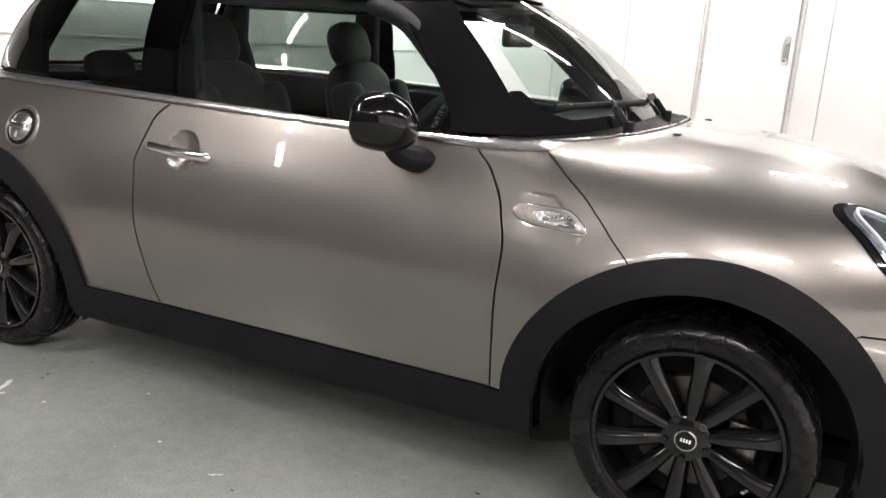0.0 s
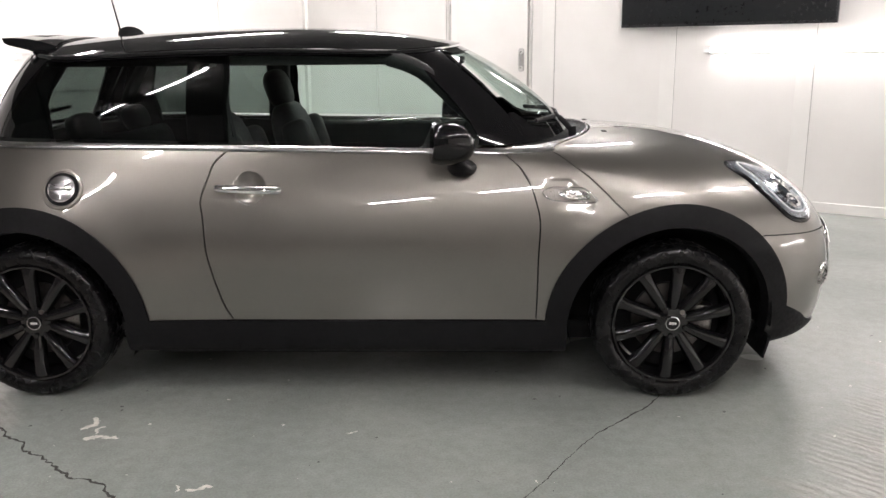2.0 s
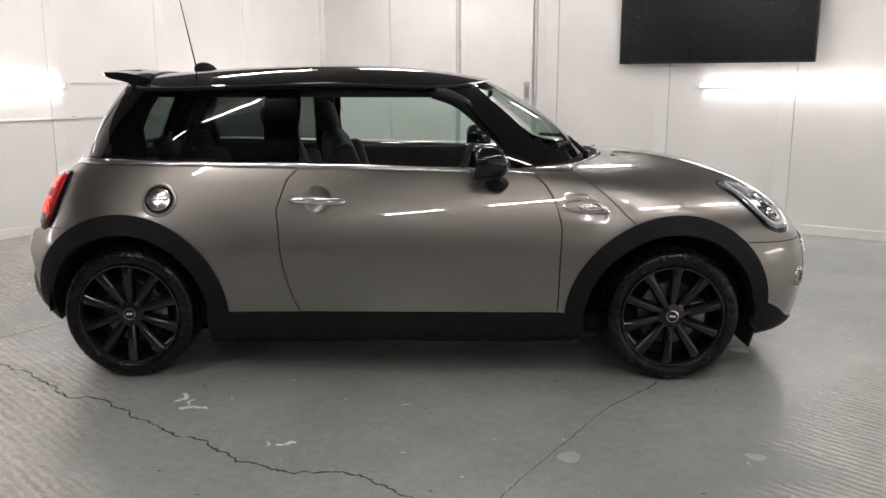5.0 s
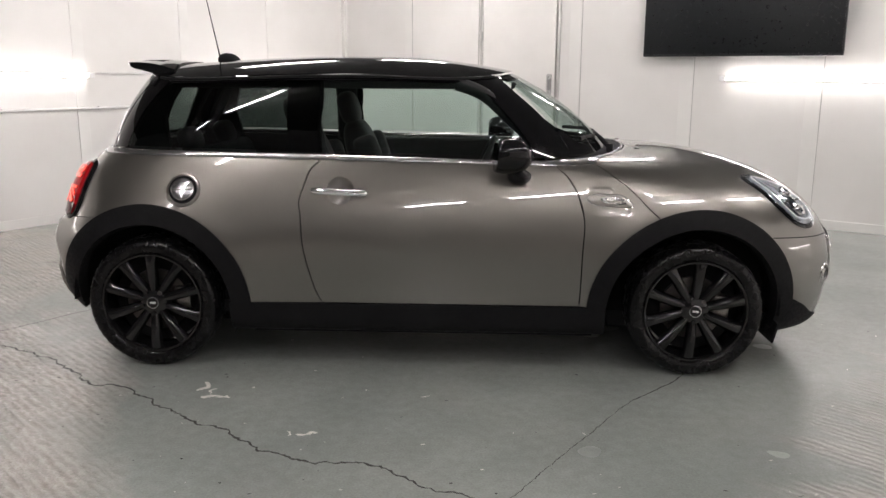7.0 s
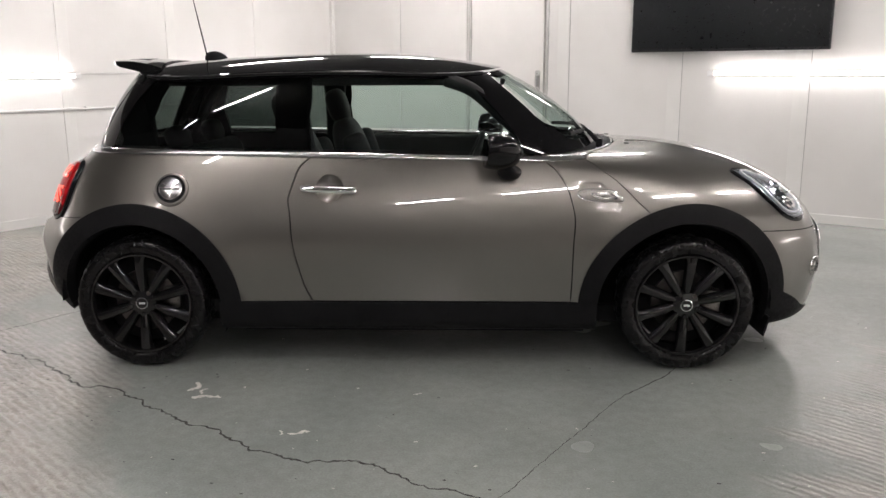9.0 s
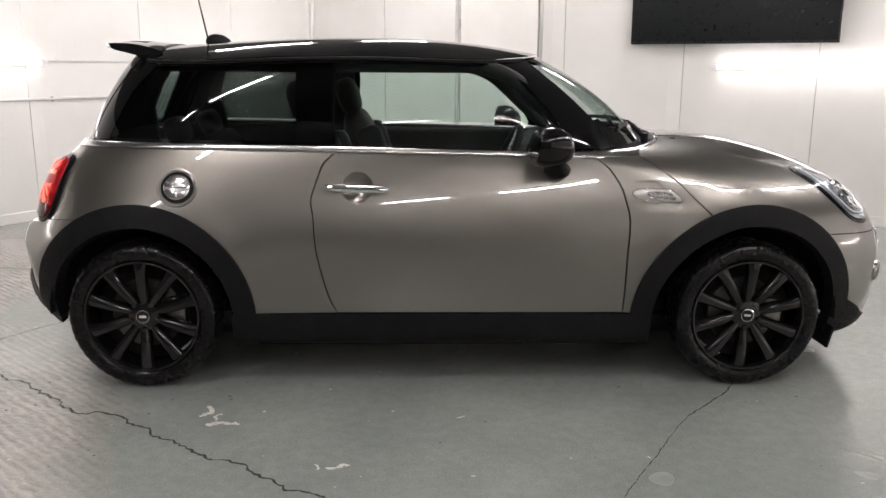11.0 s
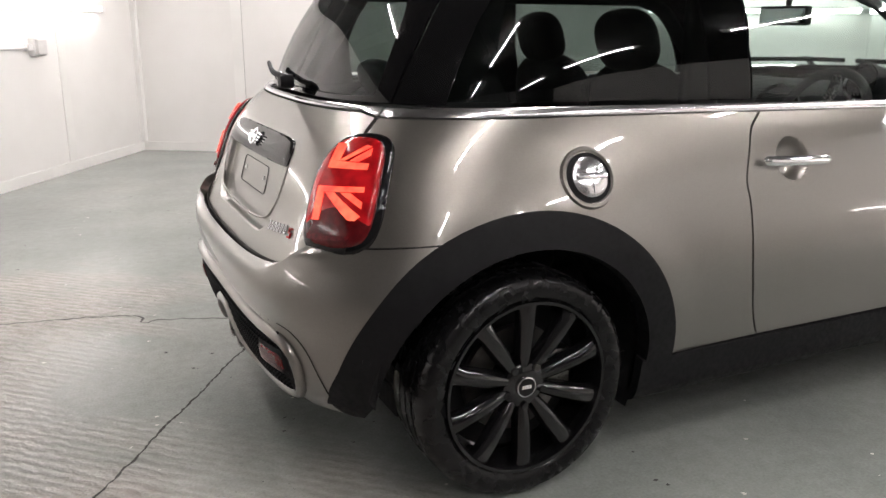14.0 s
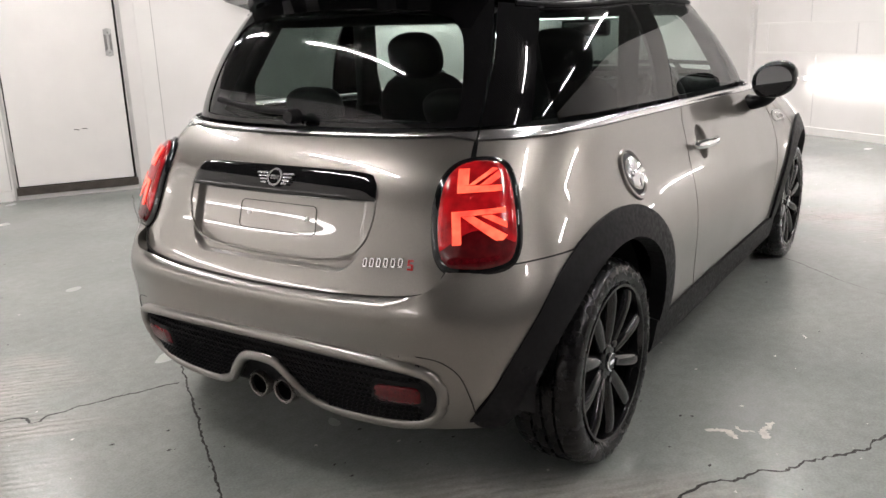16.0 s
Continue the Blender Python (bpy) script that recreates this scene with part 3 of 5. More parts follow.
def build_walls():
    d0, d1, dz0, dz1 = -2.46, -1.53, .075, 2.31
    bm = bmesh.new()
    for a, b, z0, z1 in ((U0 - .2, d0, 0, CEIL), (d1, U1 + .2, 0, CEIL), (d0, d1, dz1, CEIL), (d0, d1, 0, dz0)):
        box(bm, a, b, W1, W1 + .2, z0, z1)
    struct(part("wall_back", in_room(bm), M_WALL), "white painted insulated panel wall with a closed door", "wall")
    struct(part("wall_left", in_room(boxed(U0 - .2, U0, W0, W1, 0, CEIL)), M_WALL), "white painted insulated panel wall with tube lights", "wall")
    struct(part("wall_right", in_room(boxed(U1, U1 + .2, W0, W1, 0, CEIL)), M_WALL), "white painted insulated panel wall", "wall")
    # near wall is unseen: added to close the room, dark to dim reflections
    struct(part("wall_near", in_room(boxed(U0 - .2, U1 + .2, W0 - .2, W0, 0, CEIL)), M_NEARWALL), "plain grey wall on the unseen near side, added to close the room", "wall")
    struct(part("ceiling", in_room(boxed(U0 - .2, U1 + .2, W0 - .2, W1 + .2, CEIL, CEIL + .15)), M_CEIL), "dark ceiling with rows of tube lights", "ceiling")
    # door in the back wall
    door = new("door_1")
    struct(door, "closed white flush door with a steel pull handle on an oblong plate", "door")
    part("door_leaf", in_room(boxed(d0 + .012, d1 - .020, W1 - .004, W1 + .05, dz0 + .035, dz1 - .012, .003)), M_DOORWHITE, door)
    part("gap_lining", in_room(boxed(d0 - .002, d1 + .002, W1 + .05, W1 + .08, dz0, dz1)), M_GAP, door)
    part("threshold", in_room(boxed(d0 - .01, d1 + .01, W1 - .03, W1 + .04, dz0 - .035, dz0 + .028, .004)), M_THRESH, door, "dark worn timber threshold")
    h = part("pull_handle", in_room(sweep(spline([(d1 - .085, W1 - .006, 1.16), (d1 - .085, W1 - .045, 1.175), (d1 - .085, W1 - .05, 1.24), (d1 - .085, W1 - .045, 1.305), (d1 - .085, W1 - .006, 1.32)], 5), .009)), M_STEEL, door, "steel pull handle on two round rosettes")
    for z in (1.155, 1.325):
        bm = bmesh.new()
        rod(bm, (d1 - .085, W1 - .014, z), (d1 - .085, W1 - .003, z), .030, 24)
        part("rosette", in_room(bm), M_STEEL, h, smooth=40)
    part("back_plate", in_room(boxed(d1 - .115, d1 - .055, W1 - .010, W1 - .003, 1.135, 1.345, .003)), M_PLATE, h)
    for x, z, a in ((-.42, .545, 12), (-.36, .55, 4)):
        part("scuff_mark", in_room(placed_mark(d1 + x, z, a)), M_CRACK, door, "small dark scuff")
    for z in (.35, 1.05, 1.75):
        bm = bmesh.new()
        rod(bm, (d0 + .004, W1 - .008, z - .05), (d0 + .004, W1 - .008, z + .05), .008, 8)
        part("hinge", in_room(bm), M_STEEL, door)
    # frame strips of the door, with fixings
    frame_parts = new("trim")
    struct(frame_parts, "grey steel door frame strips with screws", "trim")
    for a, b in ((d0 - .028, d0 - .008), (d1 + .008, d1 + .036)):
        part("strip", in_room(boxed(a, b, W1 - .012, W1, .0, dz1 + .065, .002)), M_FRAME, frame_parts)
    part("strip", in_room(boxed(d0 - .028, d1 + .036, W1 - .013, W1, dz1 + .015, dz1 + .08, .002)), M_FRAME, frame_parts)
    bm = bmesh.new()
    for z in np.arange(.3, 2.3, .22):
        for a in (d0 - .018, d1 + .022):
            rod(bm, (a, W1 - .015, z), (a, W1 - .011, z), .005, 8)
    part("screw", in_room(bm), M_STEEL, frame_parts)

    # battens over the panel joints
    def batten(name, bm):
        struct(part(name, in_room(bm), M_TRIM), "flat white cover strip over a wall panel joint", "trim")
    for u in (-3.49, -2.56, -1.32, -.13, 1.02, 2.18, 3.33, 4.48):
        wd = .05 if u < -2 else .065
        batten("trim", boxed(u - wd, u + wd, W1 - .009, W1, .09, CEIL, .002))
        # grey strip paints the thin shadow along the batten's edge
        struct(part("trim", in_room(boxed(u + wd, u + wd + .006, W1 - .003, W1, .09, CEIL)), M_SHADOW_LINE), "thin grey strip painting the shadow line beside a cover strip", "trim")
    for w in (-3.95, -2.78, -1.6, -.43, .74, 1.91, 3.09):
        batten("trim", boxed(U0, U0 + .009, w - .055, w + .055, .09, CEIL, .002))
    batten("trim", boxed(U0, U0 + .05, W1 - .05, W1, .09, CEIL, .004))
    batten("trim", boxed(U1 - .05, U1, W1 - .05, W1, .09, CEIL, .004))
    # courses of the end wall
    for z in (.86, 1.18, 1.62):
        batten("trim", boxed(U1 - .007, U1, W0, W1 - .05, z - .012, z + .012, .002))
    for z0, z1, first in ((.085, .86, -.2), (.86, 1.18, .5), (1.18, 1.62, -.1), (1.62, CEIL, .6)):
        for k in range(-4, 4):
            w = first + 1.2 * k
            if W0 + .2 < w < W1 - .2:
                struct(part("trim", in_room(boxed(U1 - .005, U1, w - .004, w + .004, z0 + .012, z1 - .012)), M_PVC), "thin upright joint in the end wall", "trim")
    # skirting
    for a, b in ((U0, d0 - .05), (d1 + .05, U1)):
        struct(part("baseboard", in_room(boxed(a, b, W1 - .018, W1, 0, .085, .004)), M_TRIM), "low white kerb along the wall foot", "skirting")
    struct(part("baseboard", in_room(boxed(U0, U0 + .018, W0, W1 - .018, 0, .085, .004)), M_TRIM), "low white kerb along the wall foot", "skirting")
    struct(part("baseboard", in_room(boxed(U1 - .018, U1, W0, W1 - .018, 0, .085, .004)), M_TRIM), "low white kerb along the wall foot", "skirting")


def tube_light(length, label, group, lit):
    """A slim batten with a bare tube, along x, the wall behind it at y = 0, facing -y."""
    t = tagged(new("tube_light"), label, "tube light", group)
    part("housing", boxed(-length / 2, length / 2, -.030, 0, -.022, .022, .004), M_BATTEN, t)
    bm = bmesh.new()
    rod(bm, (-length / 2 + .03, -.048, 0), (length / 2 - .03, -.048, 0), .017, 14)
    part("tube", bm, lit, t, "lit white tube", 40)
    for s in (-1, 1):
        part("end_cap", boxed(s * length / 2 - .03, s * length / 2 + .03, -.068, .0, -.024, .024, .005), M_BATTEN, t)
    return t


def build_lights():
    first = tube_light(1.8, "slim lit white tube light on the wall", "wall tube lights", M_TUBE)
    back = [(1.13, 1.32), (2.93 + .02, 1.32)]
    spots = [ROOM @ pose(u, W1, z) for u, z in back[1:]]
    spots += [ROOM @ pose(U0, w, 1.32, 0, 0, 90) for w in (-3.0, -.08, 2.80)]
    # end wall tubes are unseen, added low to brighten the wall's foot
    spots += [ROOM @ pose(U1, w, .60, 0, 0, -90) for w in (2.6, -.4)]
    first.matrix_basis = ROOM @ pose(back[0][0], W1, back[0][1])
    for m in spots:
        copy_thing(first, m)
    ceil = tube_light(1.26, "slim lit white tube light under the ceiling", "ceiling tube lights", M_CTUBE)
    for k, (u, w) in enumerate(CEIL_SPOTS):
        m = ROOM @ pose(u, w, CEIL, 0, 0, 90) @ pose(0, 0, 0, 90, 0, 0)
        if k:
            copy_thing(ceil, m)
        else:
            ceil.matrix_basis = m


CEIL_SPOTS = [(u, w) for u in (-2.6, .0, 2.7) for w in (-4.45, -2.5, -.55, 1.4, 3.35) if u > -2 or w in (-.55, 1.4, 3.35)]


def build_wall_things():
    tv = tagged(new("television"), "large black flat television, switched off, hung on the wall", "television")
    u0, u1, z0, z1 = -.54, 1.245, 1.52, 2.53
    part("back", in_room(boxed(u0 + .25, u1 - .25, W1 - .06, W1 - .004, z0 + .2, z1 - .2, .01)), M_BEZEL, tv)
    part("case", in_room(boxed(u0, u1, W1 - .105, W1 - .06, z0, z1, .006)), M_BEZEL, tv)
    part("screen", in_room(boxed(u0 + .012, u1 - .012, W1 - .108, W1 - .10, z0 + .022, z1 - .012, .001)), M_SCREEN, tv)
    # conduits of the left wall with their box
    run = tagged(new("conduit"), "white plastic cable conduit along the wall", "conduit")
    bm = bmesh.new()
    rod(bm, (U0 + .022, W0 + .4, 1.02), (U0 + .022, 2.66, 1.02), .0125, 10)
    part("pipe", in_room(bm), M_PVC, run, smooth=40)
    bm = bmesh.new()
    for w in np.arange(W0 + .8, 2.6, .9):
        box(bm, U0, U0 + .03, w - .012, w + .012, 1.0, 1.04, .003)
    part("clip", in_room(bm), M_PVC, run)["kind"] = "stuff"
    run = tagged(new("conduit"), "white plastic cable trunking between the tube lights", "conduit")
    part("trunking", in_room(boxed(U0, U0 + .018, W0 + .4, 3.75, 1.33, 1.348, .003)), M_PVC, run)
    sb = tagged(new("junction_box"), "grey plastic junction box on the wall", "junction box")
    part("base", in_room(boxed(U0, U0 + .05, 2.66, 2.80, .955, 1.095, .008)), M_PVC, sb)
    part("cover", in_room(boxed(U0 + .05, U0 + .078, 2.672, 2.788, .967, 1.083, .006)), M_PVC, sb)
    part("outlet", in_room(boxed(U0, U0 + .045, 2.60, 2.66, 1.0, 1.05, .006)), M_PVC, sb)


def ribbon(name, pts, width, jitter, seed, material, label, z=.0012, step=.013):
    """A thin uneven line on the floor."""
    rnd = random.Random(seed)
    p = spline(pts, 14)
    d = np.concatenate([[0], np.cumsum(np.linalg.norm(np.diff(p, axis=0), axis=1))])
    k = max(3, int(d[-1] / step))
    s = np.linspace(0, d[-1], k)
    q = np.stack([np.interp(s, d, p[:, 0]), np.interp(s, d, p[:, 1])], -1)
    off = 0
    verts, faces = [], []
    for i in range(k):
        t = q[min(i + 1, k - 1)] - q[max(i - 1, 0)]
        t /= np.linalg.norm(t)
        n = np.array([-t[1], t[0]])
        off = off * .74 + rnd.uniform(-jitter, jitter)
        c = q[i] + n * off
        w = width * rnd.uniform(.35, 1.0)
        if i in (0, k - 1):
            w *= .2
        for sgn in (-1, 1):
            e = c + n * sgn * w * rnd.uniform(.7, 1.1) / 2
            verts.append((e[0], e[1], z))
        if i:
            faces.append((2 * i - 2, 2 * i, 2 * i + 1, 2 * i - 1))
    return struct(mesh_ob(name, verts, faces, material), label, "crack")


def blotch(name, c, r, seed, material, label, z=.0016, stretch=1.0, turn=0.0):
    rnd = random.Random(seed)
    n = 40
    verts, rad = [(0, 0, z)], []
    a = 1.0
    for k in range(n):
        a = min(1.5, max(.25, a + rnd.uniform(-.42, .42)))
        rad.append(a)
    rad = [(rad[k - 1] + 2 * rad[k] + rad[(k + 1) % n]) / 4 for k in range(n)]
    for k in range(n):
        t = 2 * math.pi * k / n
        verts.append((r * rad[k] * math.cos(t) * stretch, r * rad[k] * math.sin(t), z))
    ob = mesh_ob(name, verts, [(0, 1 + k, 1 + (k + 1) % n) for k in range(n)], material)
    ob.matrix_basis = pose(c[0], c[1], 0, 0, 0, turn)
    return struct(ob, label, "chip")


def build_floor_marks():
    ribbon("floor_crack", [(-2.9, -.45), (-2.15, -.59), (-1.74, -.82), (-1.44, -1.08), (-1.3, -1.11), (-.9, -1.42), (-.7, -1.54), (-.54, -1.69), (-.34, -1.78), (-.15, -1.77), (.11, -1.93), (.24, -2.0), (.7, -2.3)], .015, .010, 1, M_CRACK, "long jagged crack in the painted floor")
    ribbon("floor_crack", [(.85, 4.25), (.30, 3.45), (-.60, 2.1), (-1.50, .79), (-2.0, .05), (-2.5, -.7)], .012, .004, 2, M_CRACK, "straight cracked joint across the floor")
    ribbon("floor_crack", [(-2.9, 1.25), (-2.09, 1.10), (-2.01, .965), (-1.94, .967), (-1.77, .908), (-1.53, .785)], .014, .006, 3, M_CRACK, "thin branching crack in the painted floor")
    ribbon("floor_crack", [(.05, -2.55), (.37, -2.0), (.59, -1.65), (.93, -1.12)], .005, .003, 4, M_CRACK, "thin straight joint in the painted floor")
    ribbon("floor_crack", [(.92, -1.14), (1.06, -1.0), (1.2, -.83), (1.35, -.5), (1.8, .2)], .010, .003, 7, M_CRACK, "thin straight joint in the painted floor")
    ribbon("floor_crack", [(3.2, 2.9), (2.4, 1.6), (1.9, .8)], .007, .003, 6, M_CRACK, "thin straight joint in the painted floor")
    rnd = random.Random(11)
    for k, (x, y, r, _, a) in enumerate([(-.955, -1.13, .030, 1.5, 60), (-.915, -1.20, .033, 1.9, 10), (-.885, -1.165, .018, 2.2, 70), (-.43, -1.545, .022, 1.6, 30), (-.46, -1.56, .012, 1.2, 0),
                                         (-2.05, -.95, .05, 2.0, 20), (-1.9, -1.25, .035, 2.4, -30), (.02, -1.15, .012, 1.3, 0)]):
        walk_pts, d = [(x, y)], a
        for i in range(4):
            d += rnd.uniform(-55, 55)
            walk_pts.append((walk_pts[-1][0] + r * 1.0 * math.cos(radians(d)), walk_pts[-1][1] + r * 1.0 * math.sin(radians(d))))
        ob = ribbon("paint_chip", walk_pts, r * 1.0, r * .16, 300 + k, M_SPALL, "chipped spot of bare concrete in the floor paint", z=.0016, step=max(.006, r * .18))
        ob["category"] = "chip"
    for k in range(46):
        x, y = rnd.uniform(-2.6, 2.6), rnd.uniform(-2.6, -.9)
        if k % 3 == 0:
            x, y = rnd.uniform(-3.2, -1.9), rnd.uniform(-.8, 3.0)
        blotch("grit", (x, y), rnd.uniform(.002, .005), 50 + k, M_CRACK if k % 2 else M_SPALL, "small speck of grit on the floor", stretch=rnd.uniform(1, 2), turn=rnd.uniform(0, 180))

    # loose dirt too fine to count
    for name, material, count, big, label in (("floor_dirt", M_CRACK, 420, .006, "fine dark dirt specks scattered over the floor"), ("floor_dust", M_SPALL, 380, .005, "fine pale dust specks scattered over the floor")):
        verts, faces = [], []
        for k in range(count):
            u, w = rnd.uniform(-3.6, 3.8), rnd.uniform(-3.6, 2.2)
            p = ROOM @ Vector((u, w, 0))
            r, n = big * rnd.random() ** 2 + .0012, rnd.randint(4, 6)
            o, a0 = len(verts), rnd.uniform(0, 6)
            for i in range(n):
                a = a0 + 2 * math.pi * i / n
                q = r * rnd.uniform(.5, 1.3)
                verts.append((p.x + q * math.cos(a) * 1.5, p.y + q * math.sin(a), .0013))
            faces.append(tuple(range(o, o + n)))
        tagged(mesh_ob(name, verts, faces, material), label, "dirt", kind="stuff")


build_floor()
build_walls()
build_lights()
build_wall_things()
build_floor_marks()


# ---------------------------------------------------------------- the car
CAR = tagged(new("car"), "metallic taupe-silver three-door hatchback with black roof and black wheels", "car")
F_ARCH, R_ARCH = WHEEL_X, -WHEEL_X
BELT = .958
DOOR_REAR = [(.4200, BELT), (.3950, .8667), (.3776, .7042), (.3770, .6167), (.3793, .4875), (.3862, .3667), (.3965, .225)]
DOOR_FRONT = [(.6510, .225), (.6518, .45), (.6530, .60), (.6585, .72), (.6715, .82), (.7000, .912), (.7200, BELT)]
SEAM = [(.7765, BELT), (.738, .870), (.719, .785), (.7160, .70), (.7200, .6375)]      # clamshell bonnet against the wing


def seg(*runs):
    out = []
    for r in runs:
        for p in np.array(r):
            if not out or np.abs(np.array(out[-1]) - p).max() > 1e-5:
                out.append(tuple(p))
    return np.array(out)


def arch_uv(x0, r, a0, a1, n=22, rz=None):
    return side_uv(lower, *arc(x0, r, a0, a1, n, rz))


AR = ARCH_R - .012
ARC_R_FRONT = arch_uv(R_ARCH, AR, 1, 118)                        # rear arch, sill up to the bumper seam
ARC_R_REAR = arch_uv(R_ARCH, AR, 118, 186, 16)
ARC_F_REAR = arch_uv(F_ARCH, AR, 179, 113, 14)                   # front arch, sill up to the bonnet seam
ARC_F_TOP = arch_uv(F_ARCH, AR, 113, 46, 14)
ARC_F_FRONT = arch_uv(F_ARCH, AR, 46, -8, 14)


def panel_door(mir):
    d = patch("door", DENTED, seg(spline(DOOR_FRONT, 6), spline(DOOR_REAR, 6)), M_PAINT, CAR, gap=.0032, mirror=mir, cu=NU * 5, cv=NV * 5)
    return d


def panel_quarter(mir):
    return patch("quarter_panel", BODY, seg(spline(DOOR_REAR, 6), ARC_R_FRONT, [(.150, .618), (.1383, .70), (.1379, BELT)]), M_PAINT, CAR, gap=.0026, mirror=mir)


def panel_wing(mir):
    return patch("front_wing", DENTED, seg(spline(DOOR_FRONT, 6), spline(SEAM, 6), ARC_F_REAR[::-1]), M_PAINT, CAR, gap=.0030, mirror=mir, cu=NU * 4, cv=NV * 4)


def nose(pts):
    q = np.array(pts, float).copy()
    q[:, 0] = 1 - q[:, 0]
    return q


def flip(pts):
    q = np.array(pts, float).copy()
    q[:, 0] *= -1
    return q[::-1]


doors = both(panel_door)
both(panel_quarter)
both(panel_wing)
FRONT_SEAM = [(.8086, .552), (.845, .545), (.8810, .5417), (.94, .535), (1.0, .532)]
half = seg(spline(nose(SEAM), 6), nose(ARC_F_TOP), spline(nose(FRONT_SEAM), 5))
back = spline([(-.2235, BELT), (-.203, .980), (-.165, .991), (-.08, .9945), (.08, .9945), (.165, .991), (.203, .980), (.2235, BELT)], 5)
bonnet = patch("bonnet", NOSE, seg(half, flip(half), back), M_PAINT, CAR, gap=.003)
half = seg(spline(nose(FRONT_SEAM), 5)[::-1], nose(ARC_F_FRONT), [(1 - .845, .10), (0, .10)])
front_bumper = patch("front_bumper", NOSE, seg(half, flip(half)), M_PAINT, CAR, gap=.002)
HATCH_LOW = [(0, .548), (.05, .549), (.095, .552), (.113, .560), (.1205, .585), (.1245, .620)]
half = seg([(0, .975), (.122, .975), (.1360, BELT), (.1358, .70)], spline(HATCH_LOW, 6)[::-1])
hatch = patch("tailgate", DENTED, seg(half, flip(half)), M_PAINT, CAR, gap=.004, cu=NU * 6, cv=NV * 6)
half = seg(spline(HATCH_LOW, 6), [(.150, .618)], ARC_R_REAR, [(.150, .150)], spline([(.130, .146), (.112, .136), (.085, .128), (.055, .134), (.037, .172), (.024, .245), (.012, .300), (0, .306)], 4))


def bumper_skin(u, v):
    """The rear bumper stands out from the tailgate as a rounded shelf."""
    p, n, _, _ = frame_at(BODY, u, v)
    top = .566 + .062 * smooth01((np.abs(u) - .098) / .030)
    out = smooth01((.152 - np.abs(u)) / .04) * smooth01((top - v) / .040) * smooth01((v - .395) / .12)
    return p + n * (.006 + .030 * out)[..., None]


rear_bumper = patch("rear_bumper", bumper_skin, seg(half, flip(half)), M_PAINT, CAR, gap=.002, depth=.03)


low = seg(spline(HATCH_LOW, 6))
# black bar along the seam stands in for the gap's shade
part("tailgate_gap_line", sweep([tuple(p) for p in rail(BODY, seg(flip(low), low), .0015)], .0045, 8), M_GAP, rear_bumper, "black bar painting the shaded gap under the tailgate")


# chrome belt line, all round
def belt_strip(mir):
    return patch("belt_trim", BODY, seg([(.1378, BELT + .002)], spline([(.765, BELT), (.782, .961), (.797, .975), (.835, .9925), (.92, .9957), (.999, .9957)], 5), [(.999, .9990), (.92, .9990), (.835, .9985), (.797, .9975), (.765, .995), (.1378, .995)]), M_CAPMETAL, CAR, gap=0, lift=.002, dome=.004, mirror=mir, label="bright chrome strip under the windows")


both(belt_strip)
patch("belt_trim", BODY, [(-.1365, BELT + .002), (-.122, .977), (.122, .977), (.1365, BELT + .002), (.1365, .993), (-.1365, .993)], M_CAPMETAL, hatch, gap=0, lift=.002, dome=.004, label="bright chrome strip under the rear window")


# dark inner shell and wheel wells
def build_shell():
    verts, faces, ids = [], [], {}
    cu, cv = NU, NV // 2
    uu, vv = np.meshgrid(np.linspace(-1, 1, 2 * cu + 1), np.linspace(0, .962, cv + 1), indexing="ij")
    p, n, _, _ = frame_at(BODY, np.clip(uu, -.9999, .9999), vv)
    p = p - n * (.013 + dent(p))[..., None]
    for i in range(2 * cu):
        for j in range(cv):
            c = (p[i, j] + p[i + 1, j + 1]) / 2
            if abs(c[1]) > .45 and (c[2] - HUB_Z) ** 2 + (abs(c[0]) - WHEEL_X) ** 2 < .43 ** 2:
                continue
            f = []
            for a, b in ((i, j), (i + 1, j), (i + 1, j + 1), (i, j + 1)):
                if (a, b) not in ids:
                    ids[(a, b)] = len(verts)
                    verts.append(p[a, b])
                f.append(ids[(a, b)])
            faces.append(f)
    mesh_ob("inner_shell", verts, faces, M_SHELL, CAR, smooth=True)
    bm = bmesh.new()
    box(bm, -1.50, 1.70, -.56, .56, .155, .23)
    box(bm, -.80, .80, -.72, .72, .150, .24)
    part("underbody", bm, M_SHELL, CAR)
    for sx in (-1, 1):
        for sy in (-1, 1):
            bm = bmesh.new()
            prev = None
            for k in range(25):
                a = radians((-5 if sx > 0 else -23) + (200 if sx > 0 else 204) * k / 24)
                x, z = sx * WHEEL_X + .395 * math.cos(a), HUB_Z + .395 * math.sin(a)
                e = [bm.verts.new((x, sy * .775, z)), bm.verts.new((x, sy * .52, z)), bm.verts.new((sx * WHEEL_X, sy * .50, HUB_Z))]
                if prev:
                    bm.faces.new((prev[0], e[0], e[1], prev[1]))
                    bm.faces.new((prev[1], e[1], e[2]))
                prev = e
            part("wheel_well", bm, M_SHELL, CAR)
    for sy in (-1, 1):
        flap = boxed(-.006, .006, -.09, .09, -.035, .06, .004, Matrix.Translation((1.622, sy * .70, .185)) @ Matrix.Rotation(radians(14), 4, "Y"))
        part("wheel_flap", flap, M_PLASTIC, CAR, "black rubber flap before the front wheel")


build_shell()


# arch cladding and sills
def arch_trim(x0, a0, a1, ri, mir):
    """Black plastic lip round a wheel opening."""
    outer = arch_uv(x0, ARCH_R, a0, a1, 40)
    inner = arch_uv(x0, ri, a1, a0, 40)
    return patch("arch_trim", BODY, seg(outer, inner), M_PLASTIC, CAR, gap=0, lift=.012, depth=.05, mirror=mir, label="grained black plastic wheel arch trim", cv=NV)


